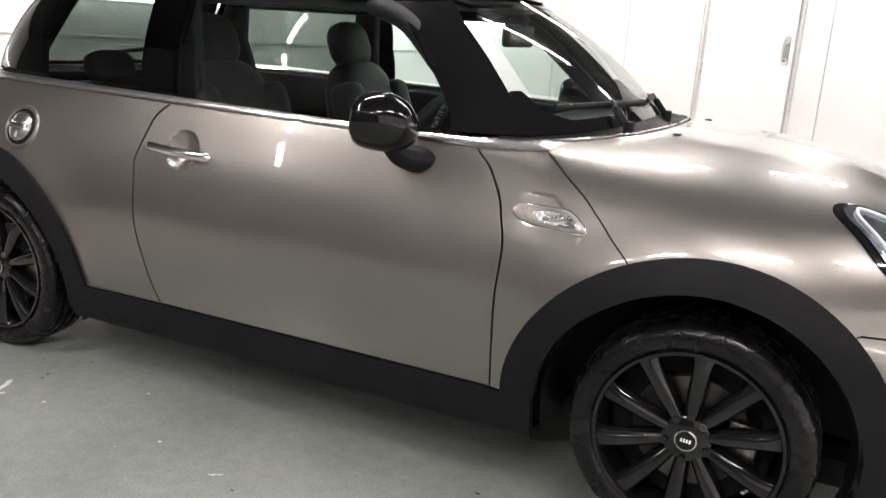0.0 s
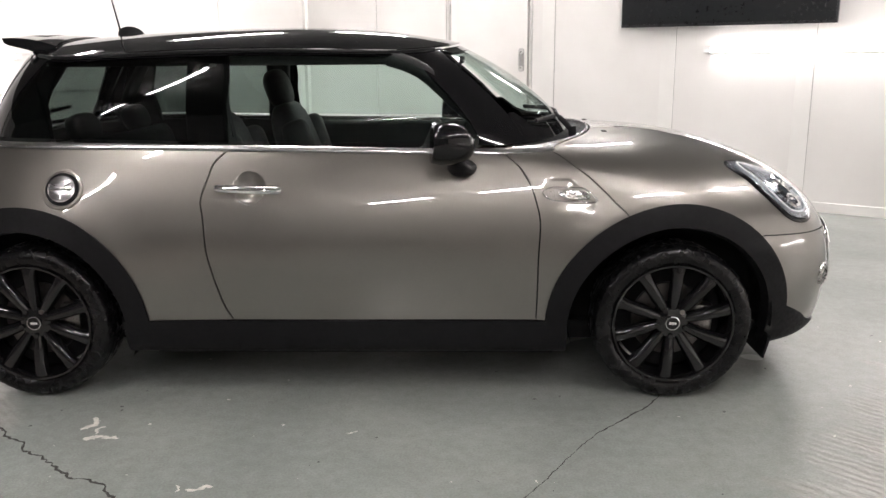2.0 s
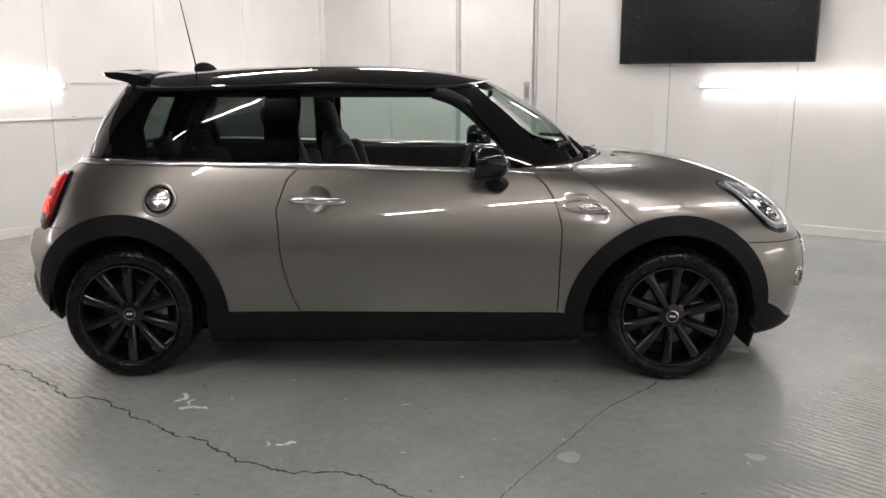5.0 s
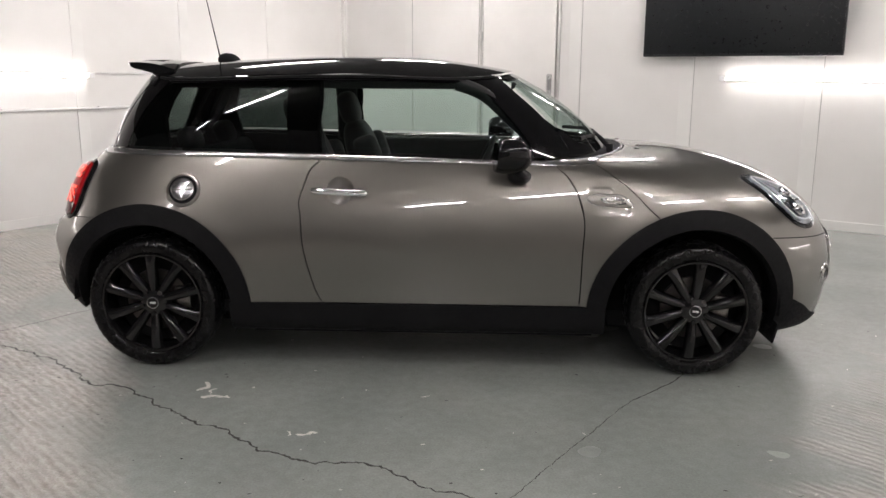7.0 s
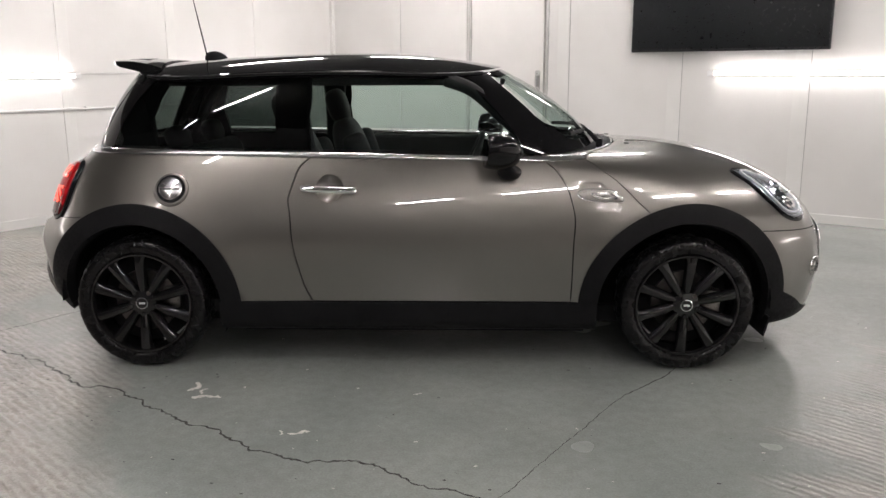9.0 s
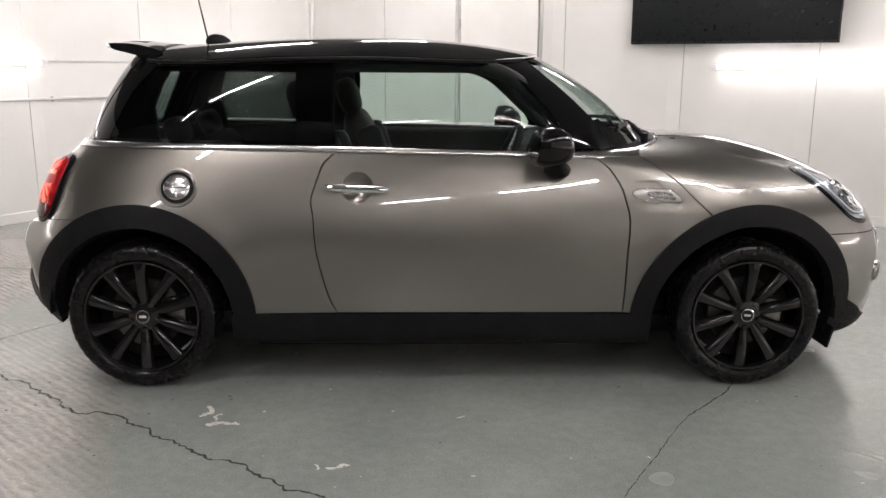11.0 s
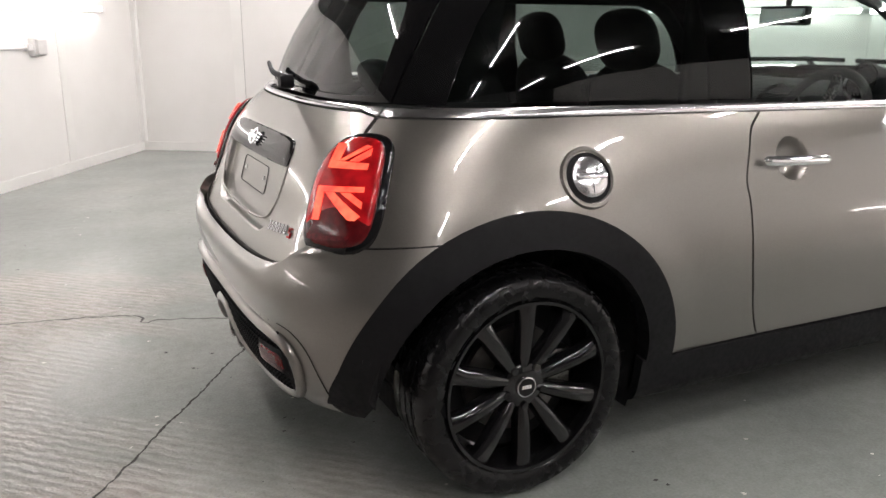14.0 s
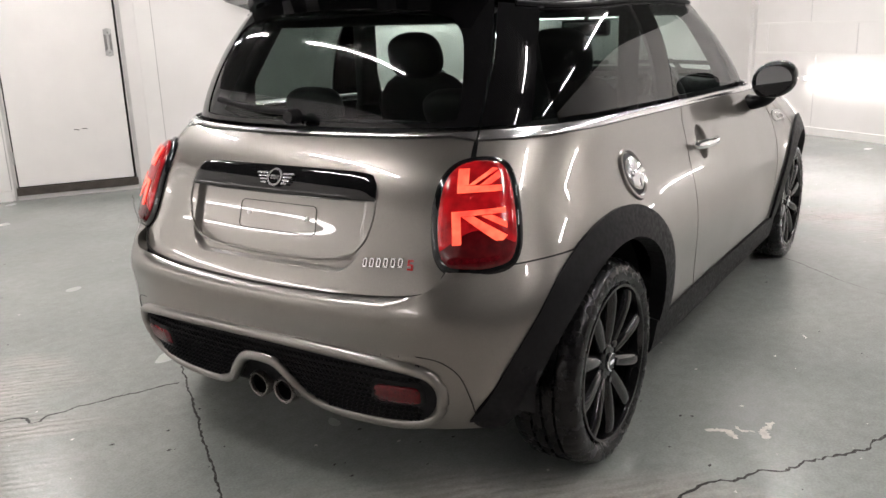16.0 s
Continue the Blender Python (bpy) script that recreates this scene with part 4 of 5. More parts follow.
FOOT = [(.1695, .46), (.1555, .375), (.1455, .28), (.1385, .19), (.1425, .150), (.153, .145)]
for mir in (False, True):
    arch_trim(R_ARCH, 1.5, 184, .372, mir)
    arch_trim(F_ARCH, -9, 178.5, .380, mir)
    q = [(.303, .0), (.303, .226)] + [(a, .222) for a in np.linspace(.315, .66, 12)] + [(.677, .226), (.677, .0)]
    patch("sill_trim", BODY, q, M_PLASTIC, CAR, gap=0, lift=.009, depth=.03, mirror=mir, label="black plastic side sill")
    patch("bumper_foot", BODY, seg(spline(FOOT, 4), arch_uv(R_ARCH, .374, 184, 160, 8)), M_PLASTIC, rear_bumper, gap=0, lift=.007, depth=.03, mirror=mir, label="black plastic lower bumper corner")
    patch("bumper_lip", NOSE, seg(nose(arch_uv(F_ARCH, .382, 11, -14, 8)), [(.180, .07), (.138, .03), (.0, .02)], spline([(.0, .11), (.05, .12), (.10, .14), (.138, .18), (.152, .222), (.169, .279), (.188, .335)], 4)), M_PLASTIC, front_bumper, gap=0, lift=.007, depth=.03, cu=NU * 3, cv=NV * 3, mirror=mir, label="black plastic front lip")


# ---------------------------------------------------------------- glasshouse
def g_side(pts):
    q = np.array(pts, float)
    return side_uv(glass, q[:, 0], q[:, 1])


def build_glasshouse():
    for mir in (False, True):
        # line between quarter glass and rear pillar, rear and front edges of the door glass
        door_glass = seg(spline(g_side([(-.462, 1.005), (-.468, 1.15), (-.470, 1.325)]), 4), spline(g_side([(-.2, 1.329), (.05, 1.325), (.20, 1.312), (.30, 1.255), (.44, 1.11), (.505, 1.02), (.515, .992)]), 4))
        patch("door_window", GLASS, door_glass, M_CLEAR, doors[mir], gap=0, depth=.004, mirror=mir, label="clear greenish side glass")
        quarter = seg(spline(g_side([(-.470, 1.003), (-.474, 1.15), (-.478, 1.328)]), 4), spline(g_side([(-.50, 1.3285), (-.60, 1.326)]), 2), spline([(.30, .965), (.22, .962), (.178, .93), (.172, .6), (.169, .02)], 5))
        patch("quarter_window", GLASS, quarter, M_PRIVACY, CAR, gap=0, depth=.004, mirror=mir, label="dark privacy side glass")
        # pillars
        b_edge = g_side([(-.614, 1.003), (-.618, 1.15), (-.622, 1.345)])
        f_edge = g_side([(-.470, 1.345), (-.464, 1.15), (-.458, 1.001)])
        patch("door_pillar", GLASS, seg(b_edge, f_edge), M_FRIT, CAR, gap=0, lift=-.006, depth=.010, mirror=mir, label="black door pillar behind dark glass")
        lo = [(.171, .0), (.174, .6), (.180, .95), (.180, 1.0)]
        patch("rear_pillar", GLASS, seg(lo, [(.146, 1.0), (.143, .5), (.1378, .0)]), M_GLOSS, CAR, gap=0, lift=.001, mirror=mir, label="gloss black rear pillar")
        # windscreen pillar with the mirror triangle
        a_in = spline(g_side([(.503, .985), (.500, 1.02), (.435, 1.115), (.296, 1.26), (.205, 1.318), (.14, 1.333)]), 5)
        a_out = [(.868, 1.0), (.852, .8), (.836, .5), (.818, .2), (.800, .0)]
        patch("screen_pillar", GLASS, seg(a_in, [(.79, 1.0)], a_out), M_GLOSS, CAR, gap=0, lift=.001, mirror=mir, label="gloss black windscreen pillar")
        # dark head rail over the side glass
        rail_lo = [(.180, .955), (.25, .962), (.35, .957), (.45, .955), (.55, .958), (.65, .962), (.72, .968), (.80, .975)]
        patch("head_rail", GLASS, seg(rail_lo, [(.80, 1.0), (.180, 1.0)]), M_GLOSS, CAR, gap=0, lift=.002, mirror=mir)
    w = [(0, .03), (.165, .03), (.160, .2), (.146, .5), (.131, .8), (.118, .955), (0, .965)]
    w = seg(spline(w[:2], 3), spline(w[1:-1], 5), [w[-1]])
    patch("windscreen", SCREEN, seg(w, flip(w)), M_CLEAR, CAR, gap=0, depth=.004, label="clear windscreen")
    # screen frit
    patch("screen_frit", SCREEN, [(-.205, .0), (.205, .0), (.187, .16), (.174, .30), (.163, .30), (.160, .15), (.14, .085), (.07, .078), (-.07, .078), (-.14, .085), (-.160, .15), (-.163, .30), (-.174, .30), (-.187, .16)], M_GLOSS, CAR, gap=0, lift=.0015)
    patch("screen_frit", SCREEN, [(-.135, 1.0), (.135, 1.0), (.118, .945), (-.118, .945)], M_GLOSS, CAR, gap=0, lift=.0015)
    r = seg(spline([(0, .035), (.08, .035), (.115, .045), (.1235, .10), (.1235, .5), (.1195, .74), (.108, .84), (.08, .868), (0, .875)], 6))
    patch("rear_window", GLASS, seg(r, flip(r)), M_REARGLASS, hatch, gap=0, depth=.0, cu=NU * 3, cv=NV * 3, label="tinted rear window")
    # black surround of the rear window
    o = [(0, .0), (.1365, .0), (.141, .5), (.1435, 1.0), (0, 1.0)]
    inner = r[::-1]
    patch("window_surround", GLASS, seg(o, inner), M_GLOSS, hatch, gap=0, lift=.003, cu=NU * 3, cv=NV * 3)
    patch("window_surround", GLASS, flip(seg(o, inner)), M_GLOSS, hatch, gap=0, lift=.003, cu=NU * 3, cv=NV * 3)


def build_roof():
    roof_part = patch("roof", ROOF, [(0.0005, 0), (.9995, 0), (.9995, 1), (.0005, 1)], M_GLOSS, CAR, gap=0, depth=.0, cv=24, label="gloss black roof")
    patch("roof", ROOF, [(-.0005, 0), (-.0005, 1), (-.9995, 1), (-.9995, 0)], M_GLOSS, CAR, gap=0, depth=.0, cv=24, label="gloss black roof")
    # drip strip round the roof's edge
    e = roof_edge(np.linspace(.16, .86, 90))
    for s in (1, -1):
        part("drip_rail", sweep([(x, y * s * 1.006, z + .004) for x, y, z in e], .007, 8), M_PLASTIC, CAR, smooth=60)
    mesh = bmesh.new()
    # lining under the roof
    us = np.linspace(.02, .98, 60)
    p = roof_edge(us)
    for x, y, z in p:
        mesh.verts.new((x * .97, y * .95, z - .01))
    for x, y, z in p[::-1]:
        mesh.verts.new((x * .97, -y * .95, z - .01))
    mesh.faces.new(list(mesh.verts))
    part("roof_lining", mesh, M_HEADLINER, CAR)
    return roof_part


build_glasshouse()
build_roof()


# ---------------------------------------------------------------- wheels
def build_wheel():
    """A wheel at the origin, its outer face towards -y."""
    w = new("wheel")
    w.parent = CAR
    w["label"] = "black ten-spoke alloy wheel with a low-profile tyre"
    r = .231
    prof = [(r - .006, -.085), (r + .006, -.094), (.250, -.103), (.272, -.104), (.288, -.099), (.297, -.088),
            (.3035, -.072), (.3050, -.050), (.2985, -.049), (.2985, -.042), (.3055, -.041), (.306, -.014), (.299, -.013), (.299, -.005), (.306, -.004), (.306, .022),
            (.299, .023), (.299, .030), (.3055, .031), (.304, .070), (.295, .088), (.272, .100), (.240, .098), (r - .006, .085)]
    body = revolve(prof, 240)
    for v in body.verts:
        rad = math.hypot(v.co.x, v.co.z)
        k = round(math.atan2(v.co.x, v.co.z) / (2 * math.pi) * 240)
        if v.co.y < -.060 and rad > .291 and k % 5 == 0:
            v.co.x, v.co.z = v.co.x * (1 - .0022 / rad), v.co.z * (1 - .0022 / rad)
            v.co.y += .0014
    tyre = part("tyre", body, M_RUBBER, w, "black low-profile tyre with a grooved tread", 45)
    barrel = [(r, -.086), (r + .004, -.096), (r + .002, -.101), (r - .006, -.100), (r - .010, -.090), (r - .014, -.05), (r - .02, .02), (r - .012, .09), (r, .09), (r - .004, .02)]
    rim = part("rim", revolve(barrel, 72), M_RIM, w, "gloss black alloy rim", 40)
    for k in range(10):
        bm = bmesh.new()
        rings = []
        for rr, hw, y0, y1 in ((.034, .016, -.074, -.045), (.055, .0180, -.078, -.046), (.085, .0215, -.085, -.050), (.120, .0240, -.090, -.055), (.160, .0250, -.094, -.060), (.190, .0255, -.095, -.062), (.208, .0280, -.0935, -.062), (r - .001, .038, -.0905, -.058)):
            rings.append([bm.verts.new((-hw * math.cos(math.pi * i / 10), y1 + (y0 - .002 - y1) * math.sin(math.pi * i / 10) ** .6, rr)) for i in range(11)])
        for a, b in zip(rings, rings[1:]):
            for i in range(11):
                bm.faces.new((a[i], a[(i + 1) % 11], b[(i + 1) % 11], b[i]))
        bm.faces.new(rings[0])
        bm.faces.new(rings[-1][::-1])
        bmesh.ops.transform(bm, matrix=Matrix.Rotation(2 * math.pi * k / 10, 4, "Y"), verts=bm.verts)
        part("spoke", bm, M_RIM, w, smooth=70)
    hub = part("hub", revolve([(0, -.078), (.050, -.080), (.060, -.074), (.066, -.05), (.066, .0), (0, .0)], 40), M_RIM, w, smooth=40)
    for k in range(5):
        a = 2 * math.pi * (k + .5) / 5
        bm = bmesh.new()
        rod(bm, (.056 * math.sin(a), -.062, .056 * math.cos(a)), (.056 * math.sin(a), -.085, .056 * math.cos(a)), .0105, 6)
        part("wheel_bolt", bm, M_DISC if k == 0 else M_RIM, hub)
    cap = part("hub_cap", revolve([(0, -.088), (.024, -.088), (.0275, -.085), (.0275, -.07), (0, -.07)], 36), M_GLOSS, w, smooth=40)
    part("cap_ring", revolve([(.0245, -.0895), (.0275, -.0885), (.0285, -.086), (.0285, -.08), (.0245, -.08)], 36), M_CHROME, cap, smooth=40)
    bm = bmesh.new()
    for x in (-.0125, -.0055, .0015, .0085):
        box(bm, x, x + .0045, -.0896, -.0875, -.0045, .0045)
    part("cap_mark", bm, M_WHITE, cap)
    part("brake_disc", revolve([(.07, -.020), (.145, -.022), (.147, -.012), (.145, -.002), (.07, -.004)], 48), M_DISC, w, "grey steel brake disc", 40)
    # dark disc added behind the spokes to keep the wheel's inside in shade
    part("wheel_backing", revolve([(.06, .010), (.207, .012), (.208, .018), (.06, .016)], 40), M_SHELL, w, "dark disc added to close the view through the wheel", 40)
    part("brake_hat", revolve([(0, -.045), (.068, -.045), (.072, -.02), (0, -.02)], 32), M_RIM, w, smooth=40)
    bm = bmesh.new()
    box(bm, .085, .165, -.045, .025, -.07, .07, .015)
    part("brake_caliper", bm, M_PIPE, w, "grey brake caliper", 40)
    bm = bmesh.new()
    rod(bm, (.11, -.06, .135), (.115, -.085, .15), .004, 8)
    part("valve", bm, M_SATIN, w)
    return w


wheel = build_wheel()
WHEEL_Y = .738
wheel.matrix_basis = pose(-WHEEL_X, -WHEEL_Y, .3065)
copy_thing(wheel, pose(WHEEL_X, -WHEEL_Y, .3065, 0, 4, 0))
copy_thing(wheel, pose(-WHEEL_X, WHEEL_Y, .3065, 0, 10, 180))
copy_thing(wheel, pose(WHEEL_X, WHEEL_Y, .3065, 0, 30, 180))


# ---------------------------------------------------------------- body details
def lamp_uv(x, y):
    """A place in the tail lamp: x 0..1 from the inner edge outwards, y 0..1 from the bottom up."""
    return (.1165 + .0455 * x, .602 + .302 * y)


def build_tail_lamp(mir):
    shape = [(.50, 1.0), (.76, .975), (.92, .875), (.995, .68), (1.0, .42), (.965, .17), (.86, .035), (.64, -.01), (.38, .0), (.16, .045), (.04, .17), (.0, .36), (.025, .62), (.10, .83), (.26, .955)]
    edge = spline([lamp_uv(*p) for p in shape], 5, True)
    lamp = patch("tail_lamp", BODY, edge, M_GLOSS, CAR, gap=0, lift=.004, depth=.03, dome=.016, mirror=mir, label="lit red tail lamp with a flag pattern in a black surround", cu=NU * 6, cv=NV * 4)
    inner = inset_uv(BODY, edge, .018)
    patch("lens", BODY, inner, M_REDBODY, lamp, gap=0, lift=.012, depth=.012, dome=.016, mirror=mir, label="dark red lens", cu=NU * 6, cv=NV * 4)

    def shape_on(name, pts, material, lift=.0295, label=""):
        return patch(name, BODY, [lamp_uv(*p) for p in pts], material, lamp, gap=0, lift=lift + .0015, depth=.002, mirror=mir, cu=NU * 3, cv=NV * 3, label=label)
    field = inset_uv(BODY, edge, .021)
    low = lamp_uv(0, .235)[1]
    field = np.stack([field[:, 0], np.maximum(field[:, 1], low)], -1)
    patch("glow_field", BODY, field, M_REDGLOW, lamp, gap=0, lift=.0165, depth=.004, dome=.0135, mirror=mir, label="red lit field", cu=NU * 6, cv=NV * 4)
    for pts in (
            [(.31, .72), (.43, .72), (.43, .85), (.31, .85)], [(.31, .665), (.78, .655), (.78, .70), (.31, .72)],
            [(.43, .72), (.49, .72), (.74, .835), (.68, .845)], [(.55, .715), (.66, .715), (.765, .765), (.755, .82)],
            [(.25, .53), (.80, .525), (.80, .485), (.25, .49)], [(.25, .49), (.34, .49), (.34, .265), (.25, .265)],
            [(.36, .485), (.47, .485), (.80, .30), (.75, .265), (.68, .27)], [(.55, .48), (.66, .48), (.80, .41), (.80, .36)]):
        shape_on("light_bar", pts, M_FLAG)
    shape_on("reversing_lamp", rounded(.20, .72, .105, .165, .04, .02), M_FOGRED, .022)
    return lamp


both(build_tail_lamp)


def frame_on(f, u, v):
    """A pose on the skin: z out along the normal, y up the body."""
    p, n, _, _ = frame_at(f, np.array([u]), np.array([v]))
    n = Vector(n[0])
    x = Vector((0, 0, 1)).cross(n).normalized()
    y = n.cross(x)
    return Matrix.Translation(p[0]) @ Matrix((x, y, n)).transposed().to_4x4()


MIRROR_Y = Matrix.Diagonal((1, -1, 1, 1))


def placed(bm, m, mir=False):
    bmesh.ops.transform(bm, matrix=(MIRROR_Y if mir else Matrix()) @ m, verts=bm.verts)
    return bm


def build_fuel_cap():
    u, v = side_uv(lower, [-1.078], [.836])[0]
    m = frame_on(BODY, u, v)
    cap = part("fuel_cap", placed(revolve([(0, .016), (.020, .018), (.044, .014), (.052, .009), (.0535, .0), (0, .0)], 48, "z"), m), M_CAPMETAL, CAR, "round chrome fuel filler cap", 40)
    part("seal", placed(revolve([(.053, .003), (.064, .004), (.066, -.01), (.053, -.01)], 48, "z"), m), M_PLASTIC, cap, smooth=40)
    part("surround", placed(revolve([(.066, .004), (.070, .008), (.078, .007), (.083, -.004), (.066, -.02)], 48, "z"), m), M_PAINT, cap, smooth=40)
    bm = bmesh.new()
    box(bm, -.045, .045, -.008, .008, .010, .024, .005)
    for k in range(3):
        a = radians(30 + 120 * k)
        rod(bm, (.018 * math.cos(a), .018 * math.sin(a), .016), (.042 * math.cos(a), .042 * math.sin(a), .013), .005, 8)
    part("grip", placed(bm, m), M_CAPMETAL, cap, smooth=40)


def build_door_handle(mir):
    a = lower(*side_uv(lower, [-.497], [.840])[0])
    b = lower(*side_uv(lower, [-.236], [.829])[0])
    pts, rad = [], []
    for t in (0, .008, .022, .045, .08, .15, .25, .35, .5, .65, .75, .85, .92, .955, .978, .992, 1):
        p = a + (b - a) * t
        d = min(t, 1 - t)
        pts.append((p[0], p[1] - .014 - .014 * math.sin(math.pi * t), p[2]))
        rad.append(.0165 * max(.08, math.sqrt(1 - (1 - min(d / .075, 1)) ** 2)))
    h = part("door_handle", placed(sweep(pts, rad, 14), Matrix(), mir), M_CHROME, doors[mir], "chrome door handle over a round bowl", 60)
    line = [(x, y - .0125, z + .002) for x, y, z in pts[5:-5]]
    part("handle_groove", placed(sweep(line, .0022, 6), Matrix(), mir), M_PLASTIC, h)


def build_side_vent(mir):
    q = spline([(.6660, .714), (.6675, .731), (.6724, .7465), (.681, .7570), (.692, .7570), (.7020, .7535), (.7045, .729), (.7050, .702), (.7035, .6868), (.6966, .6835), (.6793, .6870), (.6690, .6960)], 5, True)
    v = part("side_vent", placed(sweep([tuple(p) for p in rail(DENTED, q, .0015)], .0024, 10, True), Matrix(), mir), M_CHROME, CAR, "chrome side indicator with a clear lens", 60)
    patch("indicator_plate", DENTED, q, M_BRIGHT, v, gap=0, lift=.001, depth=.012, dome=.006, mirror=mir, cu=NU * 8, cv=NV * 6, label="clear bright lens plate")
    r = spline([(.6795, .722), (.682, .7345), (.688, .7395), (.6985, .7395), (.7010, .728), (.7012, .706), (.698, .6985), (.690, .698), (.682, .702)], 5, True)
    part("slot_ring", placed(sweep([tuple(p) for p in rail(DENTED, r, .0075)], .0014, 8, True), Matrix(), mir), M_CHROME, v, smooth=60)
    patch("indicator_slot", DENTED, r, M_SATIN, v, gap=0, lift=.0075, depth=.002, mirror=mir, cu=NU * 8, cv=NV * 6)
    patch("slot_bar", DENTED, [(.684, .7195), (.6995, .7195), (.6998, .7080), (.6975, .7040), (.686, .7065)], M_PIPE, v, gap=0, lift=.009, depth=.002, mirror=mir, cu=NU * 8, cv=NV * 6)


def build_door_mirror(mir):
    """Rounded housing, open to the rear, on a short foot."""
    bm = bmesh.new()
    bmesh.ops.create_uvsphere(bm, u_segments=40, v_segments=24, radius=1)
    for v in bm.verts:
        x, y, z = v.co
        s = (abs(x) ** 2.2 + abs(y) ** 2.2 + abs(z) ** 2.2) ** (-1 / 2.2)
        x, y, z = x * s, y * s, z * s
        x = max(x, -.55)
        v.co = (x * .100 * (1 - .12 * z), y * .092, z * .078 - .012 * y)
    placed(bm, pose(.385, -.888, 1.008, 0, 0, 8), mir)
    m = part("door_mirror", bm, M_GLOSS, doors[mir], "gloss black rounded door mirror", 50)
    bm = bmesh.new()
    bmesh.ops.create_circle(bm, cap_ends=True, segments=40, radius=1)
    for v in bm.verts:
        a = math.atan2(v.co.y, v.co.x)
        s = (abs(math.cos(a)) ** 2.2 + abs(math.sin(a)) ** 2.2) ** (-1 / 2.2)
        v.co = (0, math.cos(a) * s * .070, math.sin(a) * s * .058)
    placed(bm, pose(.385, -.888, 1.008, 0, 0, 8) @ pose(-.0560, 0, 0), mir)
    part("mirror_glass", bm, M_MIRROR, m)
    bm = bmesh.new()
    pts = [(.440, -.768, .905), (.437, -.80, .905), (.425, -.845, .918), (.408, -.875, .95)]
    placed(sweep_into(bm, pts, [.056, .050, .043, .036], .62), Matrix(), mir)
    part("mirror_foot", bm, M_PLASTIC, m, "black plastic mirror foot", 50)


def sweep_into(bm, pts, rad, flat):
    b2 = sweep(spline(pts, 4), list(np.interp(np.linspace(0, 1, 4 * (len(pts) - 1) + 1), np.linspace(0, 1, len(rad)), rad)), 16, flat=flat)
    me = bpy.data.meshes.new("tmp")
    b2.to_mesh(me)
    b2.free()
    bm.from_mesh(me)
    bpy.data.meshes.remove(me)
    return bm


HEAD = [(.886 - (.886 - a) * .84, b) for a, b in [(.860, .823), (.877, .808), (.886, .752), (.881, .67), (.866, .603), (.846, .580), (.827, .600), (.8195, .66), (.822, .73), (.838, .80)]]


def build_headlamp(mir):
    edge = spline(nose(HEAD), 6, True)
    h = patch("headlamp", NOSE, edge, M_GLOSS, CAR, gap=0, lift=.003, depth=.03, mirror=mir, cu=NU * 3, cv=NV * 3, label="oval headlamp with a white ring behind a clear lens")
    inner = inset_uv(NOSE, edge, .022)
    patch("reflector", NOSE, inner, M_REFLECT, h, gap=0, lift=.006, depth=.004, mirror=mir, cu=NU * 3, cv=NV * 3)
    ring = [tuple(p) for p in rail(NOSE, inset_uv(NOSE, edge, .046), .010)]
    b = sweep(ring[::2], .0042, 8, True)
    part("daylight_ring", placed(b, Matrix(), mir), M_DRL, h, "white light ring", 60)
    c = edge.mean(0)
    m = frame_on(NOSE, c[0], c[1])
    part("projector", placed(revolve([(0, .020), (.016, .018), (.027, .012), (.030, .0), (0, .0)], 32, "z"), m, mir), M_LENSBODY, h, smooth=50)
    bm = bmesh.new()
    box(bm, -.070, .070, -.005, .005, .006, .013, .003)
    part("divider", placed(bm, m, mir), M_GLOSS, h)
    for k in (-1, 1):
        part("bowl", placed(revolve([(.022, .016), (.034, .015), (.036, .006), (.022, .006)], 28, "z"), m @ pose(k * .012, k * .052, 0), mir), M_CHROME, h, smooth=50)
        bm = bmesh.new()
        box(bm, -.055, .055, -.006 + k * .045, .006 + k * .045, .006, .014, .003)
        part("fin", placed(bm, m, mir), M_CHROME, h)
    patch("lens", NOSE, inset_uv(NOSE, edge, .014), M_LENS, h, gap=0, lift=.010, depth=.006, dome=.005, mirror=mir, cu=NU * 3, cv=NV * 3, label="clear domed lens")




def build_front():
    """Grille, mostly hidden from the walk, fog ring and tow point."""
    g = seg(spline([(0, .555), (.05, .55), (.085, .53), (.095, .47), (.08, .36), (.05, .31), (0, .30)], 4))
    grille = patch("grille", NOSE, seg(g, flip(g)), M_GLOSS, front_bumper, gap=0, lift=.004, depth=.02, label="black grille")
    part("grille_ring", sweep([tuple(p) for p in rail(NOSE, seg(g, flip(g)), .006)], .009, 8, True), M_CHROME, grille, "chrome grille surround", 60)
    for mir in (False, True):
        m = frame_on(NOSE, .128, .385)
        f = part("fog_lamp", placed(revolve([(.030, .012), (.040, .014), (.048, .006), (.048, -.01), (.030, -.01)], 32, "z"), m, mir), M_SATIN, front_bumper, "round fog lamp in a satin ring", 50)
        part("glass", placed(revolve([(0, .010), (.028, .006), (.031, -.01), (0, -.01)], 32, "z"), m, mir), M_LENSBODY, f, smooth=50)


